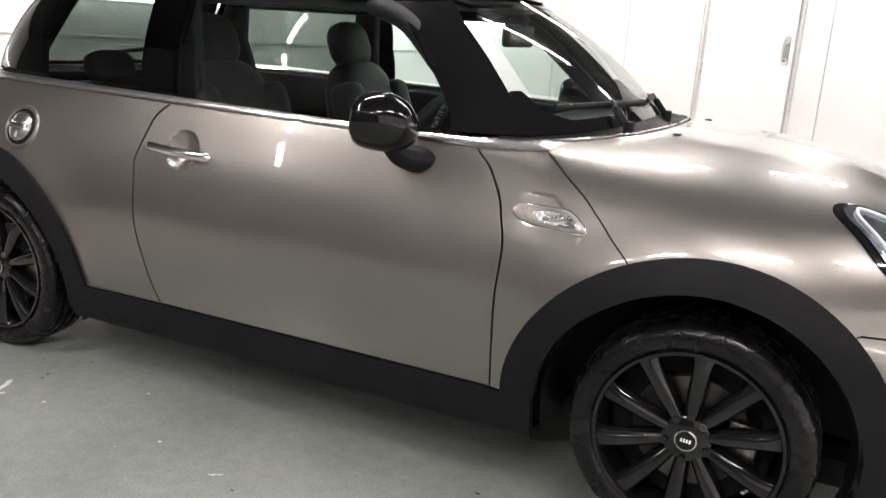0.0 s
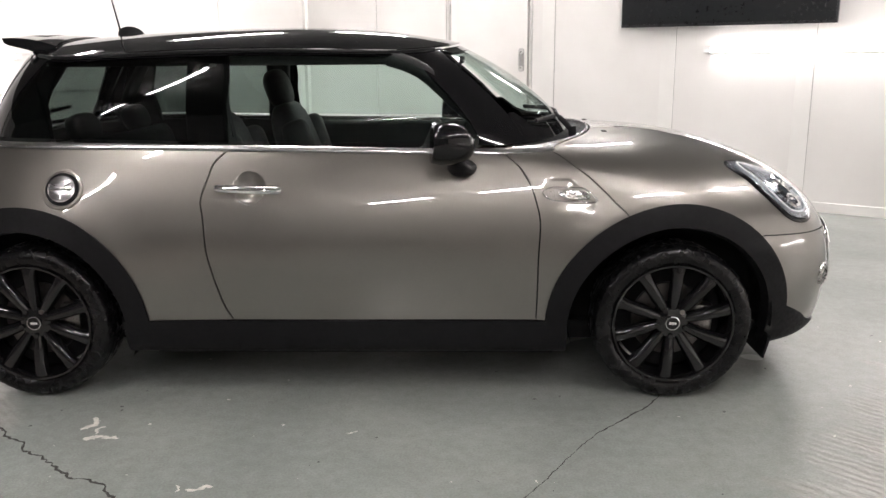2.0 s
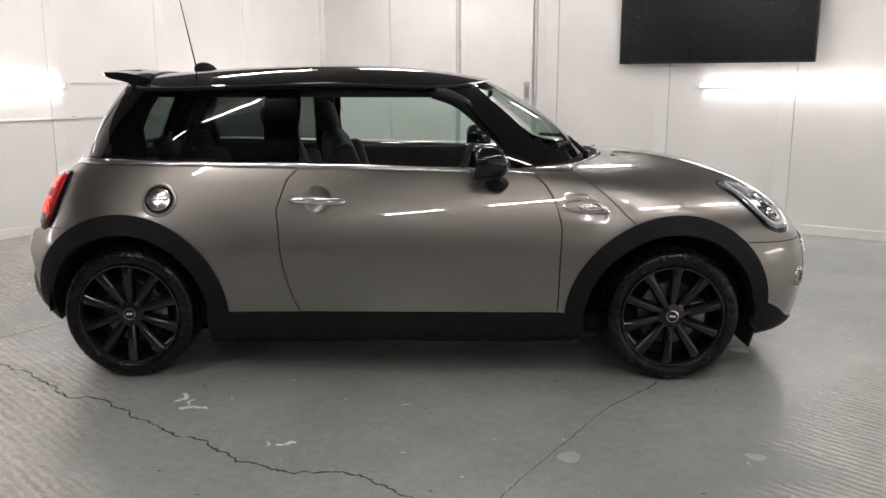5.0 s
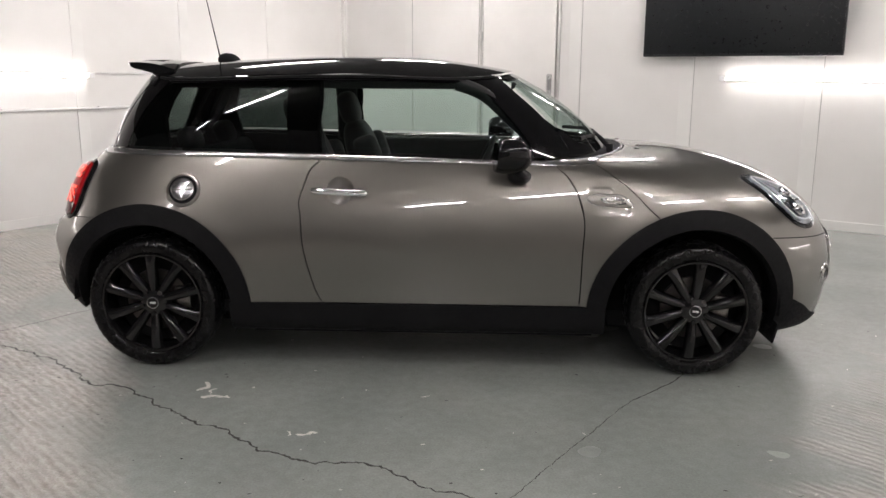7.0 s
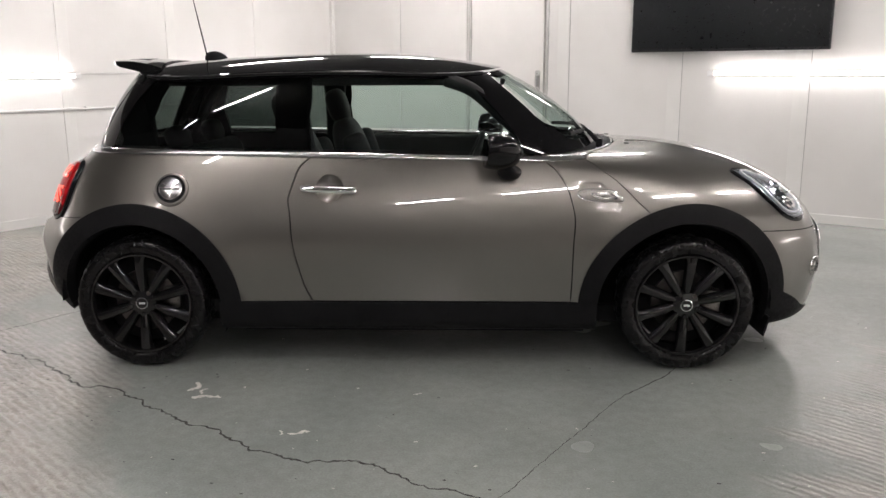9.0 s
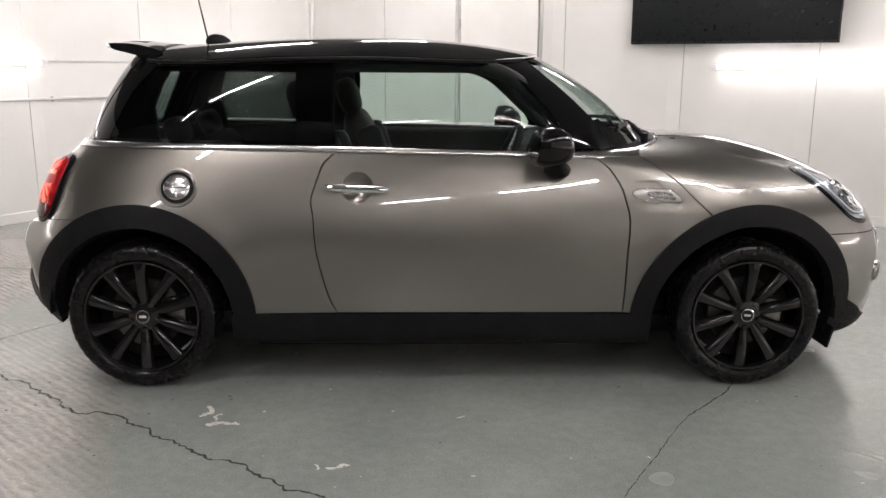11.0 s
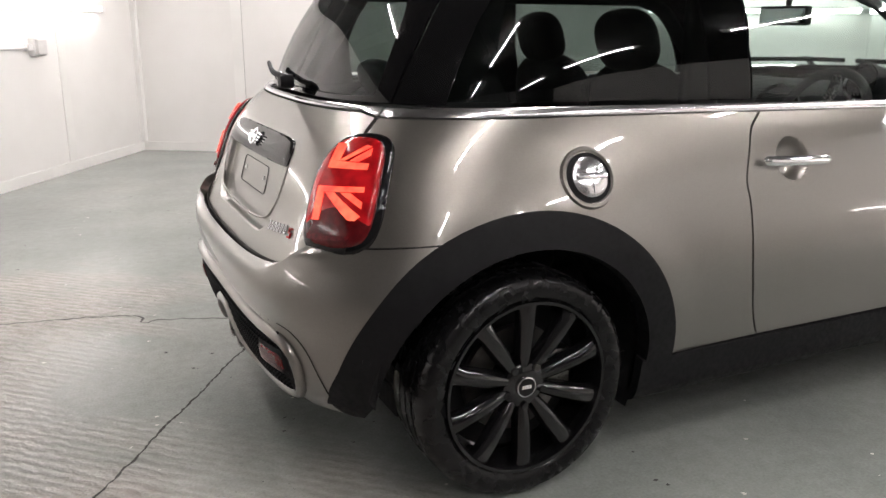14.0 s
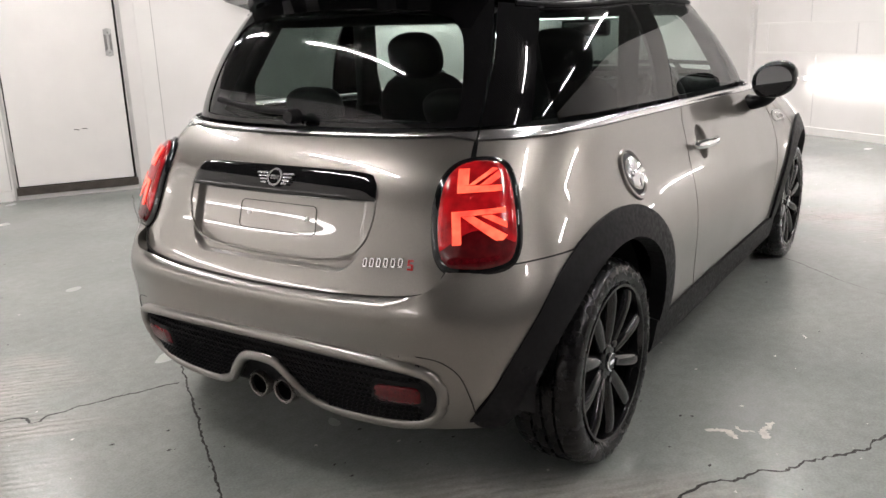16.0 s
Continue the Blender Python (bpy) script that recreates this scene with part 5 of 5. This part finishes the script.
def build_cowl():
    """Black scuttle between bonnet and screen, with wipers."""
    us = np.linspace(.775, 1.0, 40)
    a = lower(us, np.full_like(us, .9985))
    b = glass(us, np.full_like(us, .03))
    verts, faces = [], []
    rows = [a + [0, 0, .002], a + [-.012, 0, -.034], (a + b) / 2 + [0, 0, -.034], b + [0, 0, -.006]]
    full = [np.vstack([r, (r * [1, -1, 1])[::-1][1:]]) for r in rows]
    n = len(full[0])
    for r in full:
        verts += list(r)
    for k in range(len(full) - 1):
        for i in range(n - 1):
            faces.append((k * n + i, k * n + i + 1, (k + 1) * n + i + 1, (k + 1) * n + i))
    cowl = mesh_ob("cowl", verts, faces, M_PLASTIC, CAR, "black plastic scuttle under the windscreen", smooth=True)
    for k in range(14):
        y = -.5 + k * .077
        x = .93 - .28 * (abs(y) / .6) ** 2.2
        part("scuttle_rib", boxed(x - .03, x + .02, y - .02, y + .02, .972, .984, .004), M_PLASTIC, cowl)
    for pts, piv in (([(.735, -.52), (.835, -.28), (.87, .0)], (.875, -.33)), ([(.87, .06), (.845, .26), (.755, .50)], (.88, .22))):
        w = [np.array((x, y, glass_z(x, y))) for x, y in pts]
        arm = part("wiper", sweep(spline([tuple(q + [0, 0, .012]) for q in w], 8), .007, 8, flat=1.4), M_PLASTIC, CAR, "black windscreen wiper")
        c = w[1]
        part("wiper_arm", sweep(spline([(piv[0] + .03, piv[1], 1.0), ((piv[0] + c[0]) / 2, (piv[1] + c[1]) / 2, (c[2] + 1.0) / 2 + .028), tuple(c + [0, 0, .022])], 6), [.012] * 7 + [.008] * 6, 8), M_PLASTIC, arm)
        bm = bmesh.new()
        rod(bm, (piv[0] + .03, piv[1], .97), (piv[0] + .03, piv[1], 1.02), .017, 12)
        part("wiper_pivot", bm, M_PLASTIC, arm)


def build_washer_jets():
    for y in (-.30, .30):
        p = lower(np.linspace(.86, .999, 200), np.full(200, .975))
        k = np.abs(p[:, 1] + abs(y)).argmin()
        m = Matrix.Translation((p[k][0], y, p[k][2] + .001))
        bm = boxed(-.011, .011, -.017, .017, -.012, .003, .003, m)
        part("washer_jet", bm, M_PLASTIC, bonnet, "black washer jet", 50)


def glass_z(x, y):
    """Height of the windscreen over x, y."""
    uu, vv = np.meshgrid(np.linspace(.75, 1, 80), np.linspace(0, 1, 80), indexing="ij")
    p = glass(uu, vv)
    k = np.unravel_index(((p[..., 0] - x) ** 2 + (p[..., 1] + abs(y)) ** 2).argmin(), uu.shape)
    return p[k][2]


def build_spoiler():
    """Roof wing over the rear window: a blade on two feet with the roof showing between."""
    ny, nc = 48, 10
    top, low = [], []
    for i in range(ny + 1):
        s = -1 + 2 * i / ny
        y = .47 * s
        e = abs(s)
        xf, xb = -1.255 + .05 * e ** 3, -1.545 + .120 * e ** 2.2
        zb = 1.405 - .004 * e ** 2.4
        zf = roof_z(xf, y) + .010
        for k in range(nc + 1):
            t = k / nc
            x = xf + (xb - xf) * t
            z = zf + (zb - zf) * t + .012 * math.sin(math.pi * t)
            th = .012 + .032 * math.sin(math.pi * (.5 + .5 * t)) ** .8 if t < 1 else .010
            top.append((x, y, z))
            low.append((x + .006 * (t > .9), y, z - th - .010))
    verts = top + low
    o = len(top)
    faces = []
    m = nc + 1
    holes = {(i, k) for i in range(ny) for k in range(3, 7) if 5 <= abs(i + .5 - ny / 2) <= 16 and not 9.5 < abs(i + .5 - ny / 2) < 11}
    for i in range(ny):
        for k in range(nc):
            a, b, c, d = i * m + k, i * m + k + 1, (i + 1) * m + k + 1, (i + 1) * m + k
            if (i, k) in holes:
                for (di, dk), (p, q) in (((-1, 0), (a, b)), ((1, 0), (c, d)), ((0, -1), (d, a)), ((0, 1), (b, c))):
                    if (i + di, k + dk) not in holes:
                        faces.append((p, q, q + o, p + o))
                continue
            faces.append((a, b, c, d))
            faces.append((a + o, d + o, c + o, b + o))
    for i in range(ny):
        faces.append((i * m, (i + 1) * m, (i + 1) * m + o, i * m + o))
        faces.append((i * m + nc, i * m + nc + o, (i + 1) * m + nc + o, (i + 1) * m + nc))
    for k in range(nc):
        faces.append((k, k + o, k + 1 + o, k + 1))
        a = ny * m + k
        faces.append((a, a + 1, a + 1 + o, a + o))
    sp = mesh_ob("roof_spoiler", verts, faces, M_GLOSS, CAR, "gloss black roof spoiler with slots", smooth=True)
    sp.data.set_sharp_from_angle(angle=radians(40))
    # lower lip that covers the top of the rear window
    pts = [(-1.385 + .10 * (abs(y) / .5) ** 3, y, 1.335 - .03 * (abs(y) / .5) ** 2) for y in np.linspace(-.47, .47, 31)]
    part("spoiler_lip", sweep(pts, .022, 8, flat=.8), M_GLOSS, sp, smooth=50)
    bm = bmesh.new()
    box(bm, -1.552, -1.538, -.10, .10, 1.385, 1.394, .002)
    part("brake_light", bm, M_FOGRED, sp, "unlit high brake light")


def build_antenna():
    z = float(roof_z(-1.09, 0))
    bm = bmesh.new()
    bmesh.ops.create_uvsphere(bm, u_segments=24, v_segments=14, radius=1)
    for v in bm.verts:
        x, y, q = v.co
        v.co = (x * .062 + .012 * (1 - abs(q)), y * .030, max(q, -.15) * .042)
    placed(bm, pose(-1.088, 0, z + .002))
    a = part("aerial", bm, M_PLASTIC, CAR, "black roof aerial", 60)
    bm = bmesh.new()
    rod(bm, (-1.125, 0, z + .01), (-1.17, 0, z + .24), .0042, 10, .0028)
    rod(bm, (-1.17, 0, z + .24), (-1.195, 0, z + .37), .0028, 10, .0022)
    part("whip", bm, M_PLASTIC, a, smooth=60)


def build_rear():
    # black grip strip with a winged badge, plate mount, lettering in bars
    top = seg(spline([(-.083, .796), (-.081, .845), (-.068, .866), (0, .872), (.068, .866), (.081, .845), (.083, .796)], 6), [(.04, .800), (0, .801), (-.04, .800)])
    strip = patch("grip_strip", BODY, top, M_GLOSS, hatch, gap=0, lift=.003, depth=.022, dome=.006, cu=NU * 3, cv=NV * 3, label="gloss black strip over the number plate")
    c = frame_on(BODY, 0, .837)
    c = c @ pose(0, 0, .0155) @ Matrix.Diagonal((1.2, 1.2, 1, 1))
    badge = part("badge", placed(revolve([(.0175, .0), (.0175, .004), (.0225, .004), (.0225, .0)], 32, "z"), c), M_CAPMETAL, hatch, "chrome winged badge", 50)
    for s in (-1, 1):
        for k in range(4):
            bm = bmesh.new()
            L = .034 - .006 * k
            box(bm, s * .024 if s > 0 else -.024 - L, .024 + L if s > 0 else -.024, .010 - .008 * k - .0022, .010 - .008 * k + .0022, .0, .003, .0008)
            part("wing", placed(bm, c), M_CAPMETAL, badge)
    bm = bmesh.new()
    for k in range(4):
        box(bm, -.012 + .0065 * k, -.0078 + .0065 * k, -.005, .005, .001, .004)
    part("badge_mark", placed(bm, c), M_CAPMETAL, badge)
    part("badge_face", placed(revolve([(0, .002), (.0175, .002), (.0175, .0), (0, .0)], 24, "z"), c), M_GLOSS, badge)
    ring = rail(DENTED, rounded(-.0355, .0355, .708, .780, .004, .012, 5), .0012)
    part("plate_mount", sweep([tuple(p) for p in ring], .0012, 6, True), M_GAP, hatch)
    for s in (-1, 1):
        part("plate_screw", placed(revolve([(0, .004), (.004, .004), (.007, .002), (.007, -.002), (0, -.002)], 16, "z"), frame_on(DENTED, s * .0275, .748)), M_STEEL, hatch)
    # bright lower rim of the plate recess
    q = spline([(-.083, .80), (-.0815, .75), (-.074, .688), (-.057, .655), (0, .648), (.057, .655), (.074, .688), (.0815, .75), (.083, .80)], 8)
    part("recess_rim", sweep([tuple(p) for p in rail(BODY, q, -.001)], .0042, 8), M_PAINT, hatch, smooth=60)
    # model lettering as plain bars
    for k in range(6):
        u = .0790 + .0043 * k
        m = frame_on(BODY, u, .6475)
        bm = bmesh.new()
        for b in ((-.0062, -.0035, -.012, .012), (.0035, .0062, -.012, .012), (-.0062, .0062, .0085, .012), (-.0062, .0062, -.012, -.0085)):
            box(bm, b[0], b[1], b[2], b[3], -.001, .004)
        part("letter_bar", placed(bm, m), M_CHROME, hatch)
    m = frame_on(BODY, .1060, .641) @ Matrix.Diagonal((.8, .8, 1, 1))
    bm = bmesh.new()
    for z in (-.014, .0, .014):
        box(bm, -.009, .009, z - .003, z + .003, -.001, .005)
    box(bm, -.009, -.004, .0, .014, -.001, .005)
    box(bm, .004, .009, -.014, .0, -.001, .005)
    part("letter_bar", placed(bm, m), M_BADGE_RED, hatch, "red letter bar")
    # rear wiper
    w = part("rear_wiper", sweep(spline([(-1.602, .02, 1.045), (-1.612, .16, 1.055), (-1.575, .36, 1.075)], 8), .0075, 8, flat=1.3), M_PLASTIC, hatch, "black rear wiper", 60)
    part("wiper_hub", revolve_at((-1.592, .02, 1.035), .022, .04), M_PLASTIC, w, smooth=50)
    # lower bumper opening with mesh, frame, lamps and tail pipes
    half = spline([(0, .400), (.06, .396), (.108, .378), (.1225, .345), (.1255, .27), (.118, .19), (.10, .160), (.075, .152), (.055, .158), (.038, .195), (.026, .262), (.014, .315), (0, .325)], 6)
    out = seg(half, flip(half))
    d = patch("bumper_grille", BODY, out, M_SHELL, rear_bumper, gap=0, lift=.0075, depth=.01, cu=NU * 2, cv=NV * 2, label="black honeycomb mesh in the lower bumper")
    part("bumper_frame", sweep([tuple(p) for p in rail(BODY, out[::2], .007)], .0165, 12, True), M_PAINT, rear_bumper, "painted frame round the lower mesh", 60)
    bm = bmesh.new()
    for j in range(12):
        v = .170 + .0195 * j
        for i in range(-31, 32):
            u = (i + .5 * (j % 2)) * .0036
            lim = np.interp(abs(u), [0, .026, .038, .055, .085, .11], [.335, .282, .215, .178, .172, .185])
            if v < lim or v > .385:
                continue
            mm = frame_on(BODY, u, v)
            rr = [mm @ Vector((.0085 * math.cos(math.pi / 3 * k), .0085 * math.sin(math.pi / 3 * k) * .8, .009)) for k in range(6)]
            ri = [mm @ Vector((.0062 * math.cos(math.pi / 3 * k), .0062 * math.sin(math.pi / 3 * k) * .8, .013)) for k in range(6)]
            a = [bm.verts.new(p) for p in rr]
            b = [bm.verts.new(p) for p in ri]
            for k in range(6):
                bm.faces.new((a[k], a[(k + 1) % 6], b[(k + 1) % 6], b[k]))
    ob = part("honeycomb", bm, M_PLASTIC, d)
    ob["kind"] = "stuff"
    for s in (-1, 1):
        q = rounded(.0895, .1150, .264, .325, .004, .02)
        if s < 0:
            q = flip(q)
        pod = patch("fog_pod", BODY, inset_uv(BODY, q, -.014), M_PLASTIC, rear_bumper, gap=0, lift=.009, depth=.01, dome=.006, cu=NU * 3, cv=NV * 3)
        patch("fog_lens", BODY, q, M_FOGRED, pod, gap=0, lift=.015, depth=.012, dome=.006, cu=NU * 3, cv=NV * 3, label="red fog reflector")
        pipe = part("tail_pipe", placed(revolve([(.031, -.06), (.036, -.062), (.0390, -.058), (.0390, .12), (.031, .12)], 40, "x"), pose(-1.757, s * .050 - .004, .272)), M_PIPE, CAR, "round steel tail pipe", 50)
        part("pipe_bore", placed(revolve([(0, .0), (.0315, .0), (.0315, -.045), (.0300, -.045), (.0300, .01), (0, .01)], 32, "x"), pose(-1.762, s * .050 - .004, .272)), M_SHELL, pipe)
    f_seam = spline([(.112, .410), (.124, .398), (.1335, .360), (.1385, .290), (.1405, .210), (.1410, .160)], 5)
    tow = rail(BODY, seg([(.0935, .405), (.0935, .432), (.0945, .440), (.1025, .440), (.1035, .432), (.1035, .405)]), .0064)
    part("tow_cover", sweep([tuple(p) for p in tow], .0014, 6), M_GAP, rear_bumper)
    for s in (-1, 1):
        seam = rail(BODY, flip(f_seam) if s < 0 else f_seam, .0066)
        part("frame_seam", sweep([tuple(p) for p in seam], .0017, 6), M_GAP, rear_bumper)
        for u, v in ((.075, .43), (.163, .36)):
            part("park_sensor", placed(revolve([(0, .002), (.010, .0015), (.011, -.002), (0, -.002)], 20, "z"), frame_on(BODY, s * u, v) @ pose(0, 0, .006 if u < .1 else .0125)), M_PAINT if u < .1 else M_PLASTIC, rear_bumper)


def revolve_at(c, r, h):
    return placed(revolve([(0, -h), (r * .8, -h), (r, -h * .6), (r, 0), (0, 0)], 24, "x"), pose(*c))


build_fuel_cap()
both(build_door_handle)
both(build_side_vent)
both(build_door_mirror)
both(build_headlamp)
build_front()
build_cowl()
build_washer_jets()
build_spoiler()
build_antenna()
build_rear()


# ---------------------------------------------------------------- cabin
def soft_box(x0, x1, y0, y1, z0, z1, r, m=None):
    bm = bmesh.new()
    box(bm, x0, x1, y0, y1, z0, z1, r, m, 4)
    return bm


def pillow(c, h, power, m=None):
    """A padded block with rounded faces: centre, half sizes."""
    bm = bmesh.new()
    bmesh.ops.create_uvsphere(bm, u_segments=28, v_segments=18, radius=1)
    for v in bm.verts:
        k = sum(abs(a) ** power for a in v.co) ** (-1 / power)
        v.co = [c[i] + v.co[i] * k * h[i] for i in range(3)]
    if m:
        bmesh.ops.transform(bm, matrix=m, verts=bm.verts)
    return bm


def build_front_seat(y):
    s = new("front_seat")
    s.parent = CAR
    s["label"] = "black leather front seat with a headrest"
    back = .14 if y < 0 else 0.0
    lean = Matrix.Translation((-.28 - back, y, .50)) @ Matrix.Rotation(radians(-18), 4, "Y")
    part("cushion", soft_box(-.32 - back, .20 - back, y - .25, y + .25, .34, .52, .06), M_SEAT, s, smooth=50)
    part("backrest", pillow((0, 0, .30), (.085, .235, .32), 3.2, lean), M_SEAT, s, smooth=50)
    for k in (-1, 1):
        part("bolster", soft_box(-.02, .12, k * .19 - .055, k * .19 + .055, .06, .52, .045, lean), M_SEAT, s, smooth=50)
    part("headrest", pillow((0, 0, .69), (.058, .125, .098), 2.8, lean), M_SEAT, s, smooth=50)
    for k in (-1, 1):
        bm = bmesh.new()
        rod(bm, lean @ Vector((0, k * .05, .56)), lean @ Vector((0, k * .05, .66)), .007, 8)
        part("headrest_post", bm, M_CHROME, s)


def build_cabin():
    for y in (-.36, .36):
        build_front_seat(y)
    rs = new("rear_seat")
    rs.parent = CAR
    rs["label"] = "black leather rear bench with two headrests"
    lean = Matrix.Translation((-1.02, 0, .50)) @ Matrix.Rotation(radians(-20), 4, "Y")
    part("cushion", soft_box(-1.05, -.55, -.56, .56, .36, .52, .05), M_SEAT, rs, smooth=50)
    part("backrest", soft_box(-.06, .06, -.56, .56, .0, .50, .05, lean), M_SEAT, rs, smooth=50)
    for k in (-1, 1):
        part("headrest", pillow((0, k * .29, .555), (.045, .115, .065), 3, lean), M_SEAT, rs, smooth=50)
    part("parcel_shelf", soft_box(-1.50, -1.16, -.54, .54, .90, .925, .01), M_CABIN, CAR)
    part("cabin_floor", boxed(-1.5, .8, -.72, .72, .24, .30), M_CABIN, CAR)
    # dashboard under the screen
    bm = bmesh.new()
    secs = []
    for k in range(21):
        s = -1 + k / 10
        y = .66 * s
        e = abs(s) ** 2.5
        xf = .86 - .28 * e
        hump = .035 * math.exp(-((y + .36) / .16) ** 2)
        secs.append([bm.verts.new(p) for p in ((xf, y, .955), (.66, y, .985 + hump * .6), (.52, y, .975 + hump), (.44, y, .93 + hump * .5), (.42, y, .84), (.47, y, .62), (.75, y, .55))])
    for a, b in zip(secs, secs[1:]):
        for i in range(6):
            bm.faces.new((a[i], b[i], b[i + 1], a[i + 1]))
    part("dashboard", bm, M_DASH, CAR, "dark soft dashboard", 60)
    # steering wheel on the right-hand side
    m = pose(.26, -.36, .88, 0, -66, 0)
    w = new("steering_wheel")
    w.parent = CAR
    w["label"] = "black leather steering wheel"
    part("rim", placed(sweep([(.178 * math.cos(2 * math.pi * k / 40), .178 * math.sin(2 * math.pi * k / 40), 0) for k in range(40)], .0165, 10, True), m), M_SEAT, w, smooth=60)
    part("boss", placed(revolve([(0, .03), (.05, .028), (.066, .01), (.062, -.03), (0, -.03)], 28, "z"), m), M_CABIN, w, smooth=50)
    for a in (0, 180, 270):
        bm = bmesh.new()
        box(bm, .05, .175, -.016, .016, -.012, .010, .005)
        part("spoke", placed(bm, m @ pose(0, 0, 0, 0, 0, a + 90)), M_SATIN if a == 270 else M_CABIN, w)
    g = part("instrument", placed(revolve([(0, .0), (.062, .0), (.072, .016), (.078, .0), (.078, -.05), (0, -.05)], 36, "z"), pose(.46, -.36, 1.0, 0, -72, 0)), M_DASH, CAR, "round instrument pod", 50)
    part("dial", placed(revolve([(0, .002), (.058, .002), (.058, -.002), (0, -.002)], 36, "z"), pose(.455, -.36, 1.0, 0, -72, 0)), M_GLOSS, g)
    part("dial_ring", placed(revolve([(.060, .004), (.068, .012), (.072, .002)], 36, "z"), pose(.455, -.36, 1.0, 0, -72, 0)), M_CHROME, g, smooth=50)
    r = part("infotainment", placed(revolve([(0, .0), (.115, .0), (.125, .012), (.13, .0), (.13, -.05), (0, -.05)], 40, "z"), pose(.43, 0, .85, 0, -80, 0)), M_GLOSS, CAR, "round centre display", 50)
    part("display_ring", placed(revolve([(.116, .004), (.124, .014), (.130, .002)], 40, "z"), pose(.43, 0, .85, 0, -80, 0)), M_CHROME, r, smooth=50)
    # mirror under the roof
    im = part("interior_mirror", soft_box(.40, .432, -.128, .118, 1.204, 1.279, .012), M_CABIN, CAR, "black interior mirror", 50)
    part("stem", sweep([(.42, 0, 1.265), (.435, 0, 1.285), (.44, 0, 1.31)], .012, 8), M_CABIN, im)
    part("mirror_face", boxed(.3975, .401, -.115, .105, 1.213, 1.270, .001), M_MIRROR, im)
    # inner pillars and door tops
    for s in (-1, 1):
        part("door_card", soft_box(-.46, .62, s * .70 - .03, s * .70 + .03, .40, .965, .02), M_CABIN, CAR)
        q = [(.60, s * .62, .98), (.44, s * .60, 1.12), (.28, s * .56, 1.26), (.15, s * .55, 1.31)]
        part("inner_pillar", sweep(spline(q, 4), .032, 8), M_CABIN, CAR, smooth=60)
        part("inner_pillar", soft_box(-.60, -.48, s * .585 - .02, s * .585 + .02, .96, 1.30, .015, Matrix.Translation((0, 0, 0))), M_CABIN, CAR)
        part("inner_rail", soft_box(-1.2, .15, s * .55 - .025, s * .55 + .025, 1.285, 1.33, .015), M_CABIN, CAR)
        q = [(-1.38, s * .52, 1.01), (-1.30, s * .49, 1.15), (-1.20, s * .46, 1.30)]
        part("inner_pillar", sweep(spline(q, 4), .03, 8), M_CABIN, CAR, smooth=60)
        bm = bmesh.new()
        ring = [[bm.verts.new((x, s * (y - d), z)) for x, y, z in ((-1.43, .62, .98), (-1.19, .63, .98), (-1.22, .59, 1.14), (-1.17, .54, 1.29), (-1.29, .53, 1.29))] for d in (0, .03)]
        bm.faces.new(ring[0])
        bm.faces.new(ring[1][::-1])
        for i in range(5):
            bm.faces.new((ring[0][i], ring[1][i], ring[1][(i + 1) % 5], ring[0][(i + 1) % 5]))
        part("pillar_trim", bm, M_CABIN, CAR)
        bm = bmesh.new()
        rod(bm, (-.50, s * .60, 1.22), (-.42, s * .52, .56), .012, 6)
        part("seat_belt", bm, M_CABIN, CAR)


build_cabin()
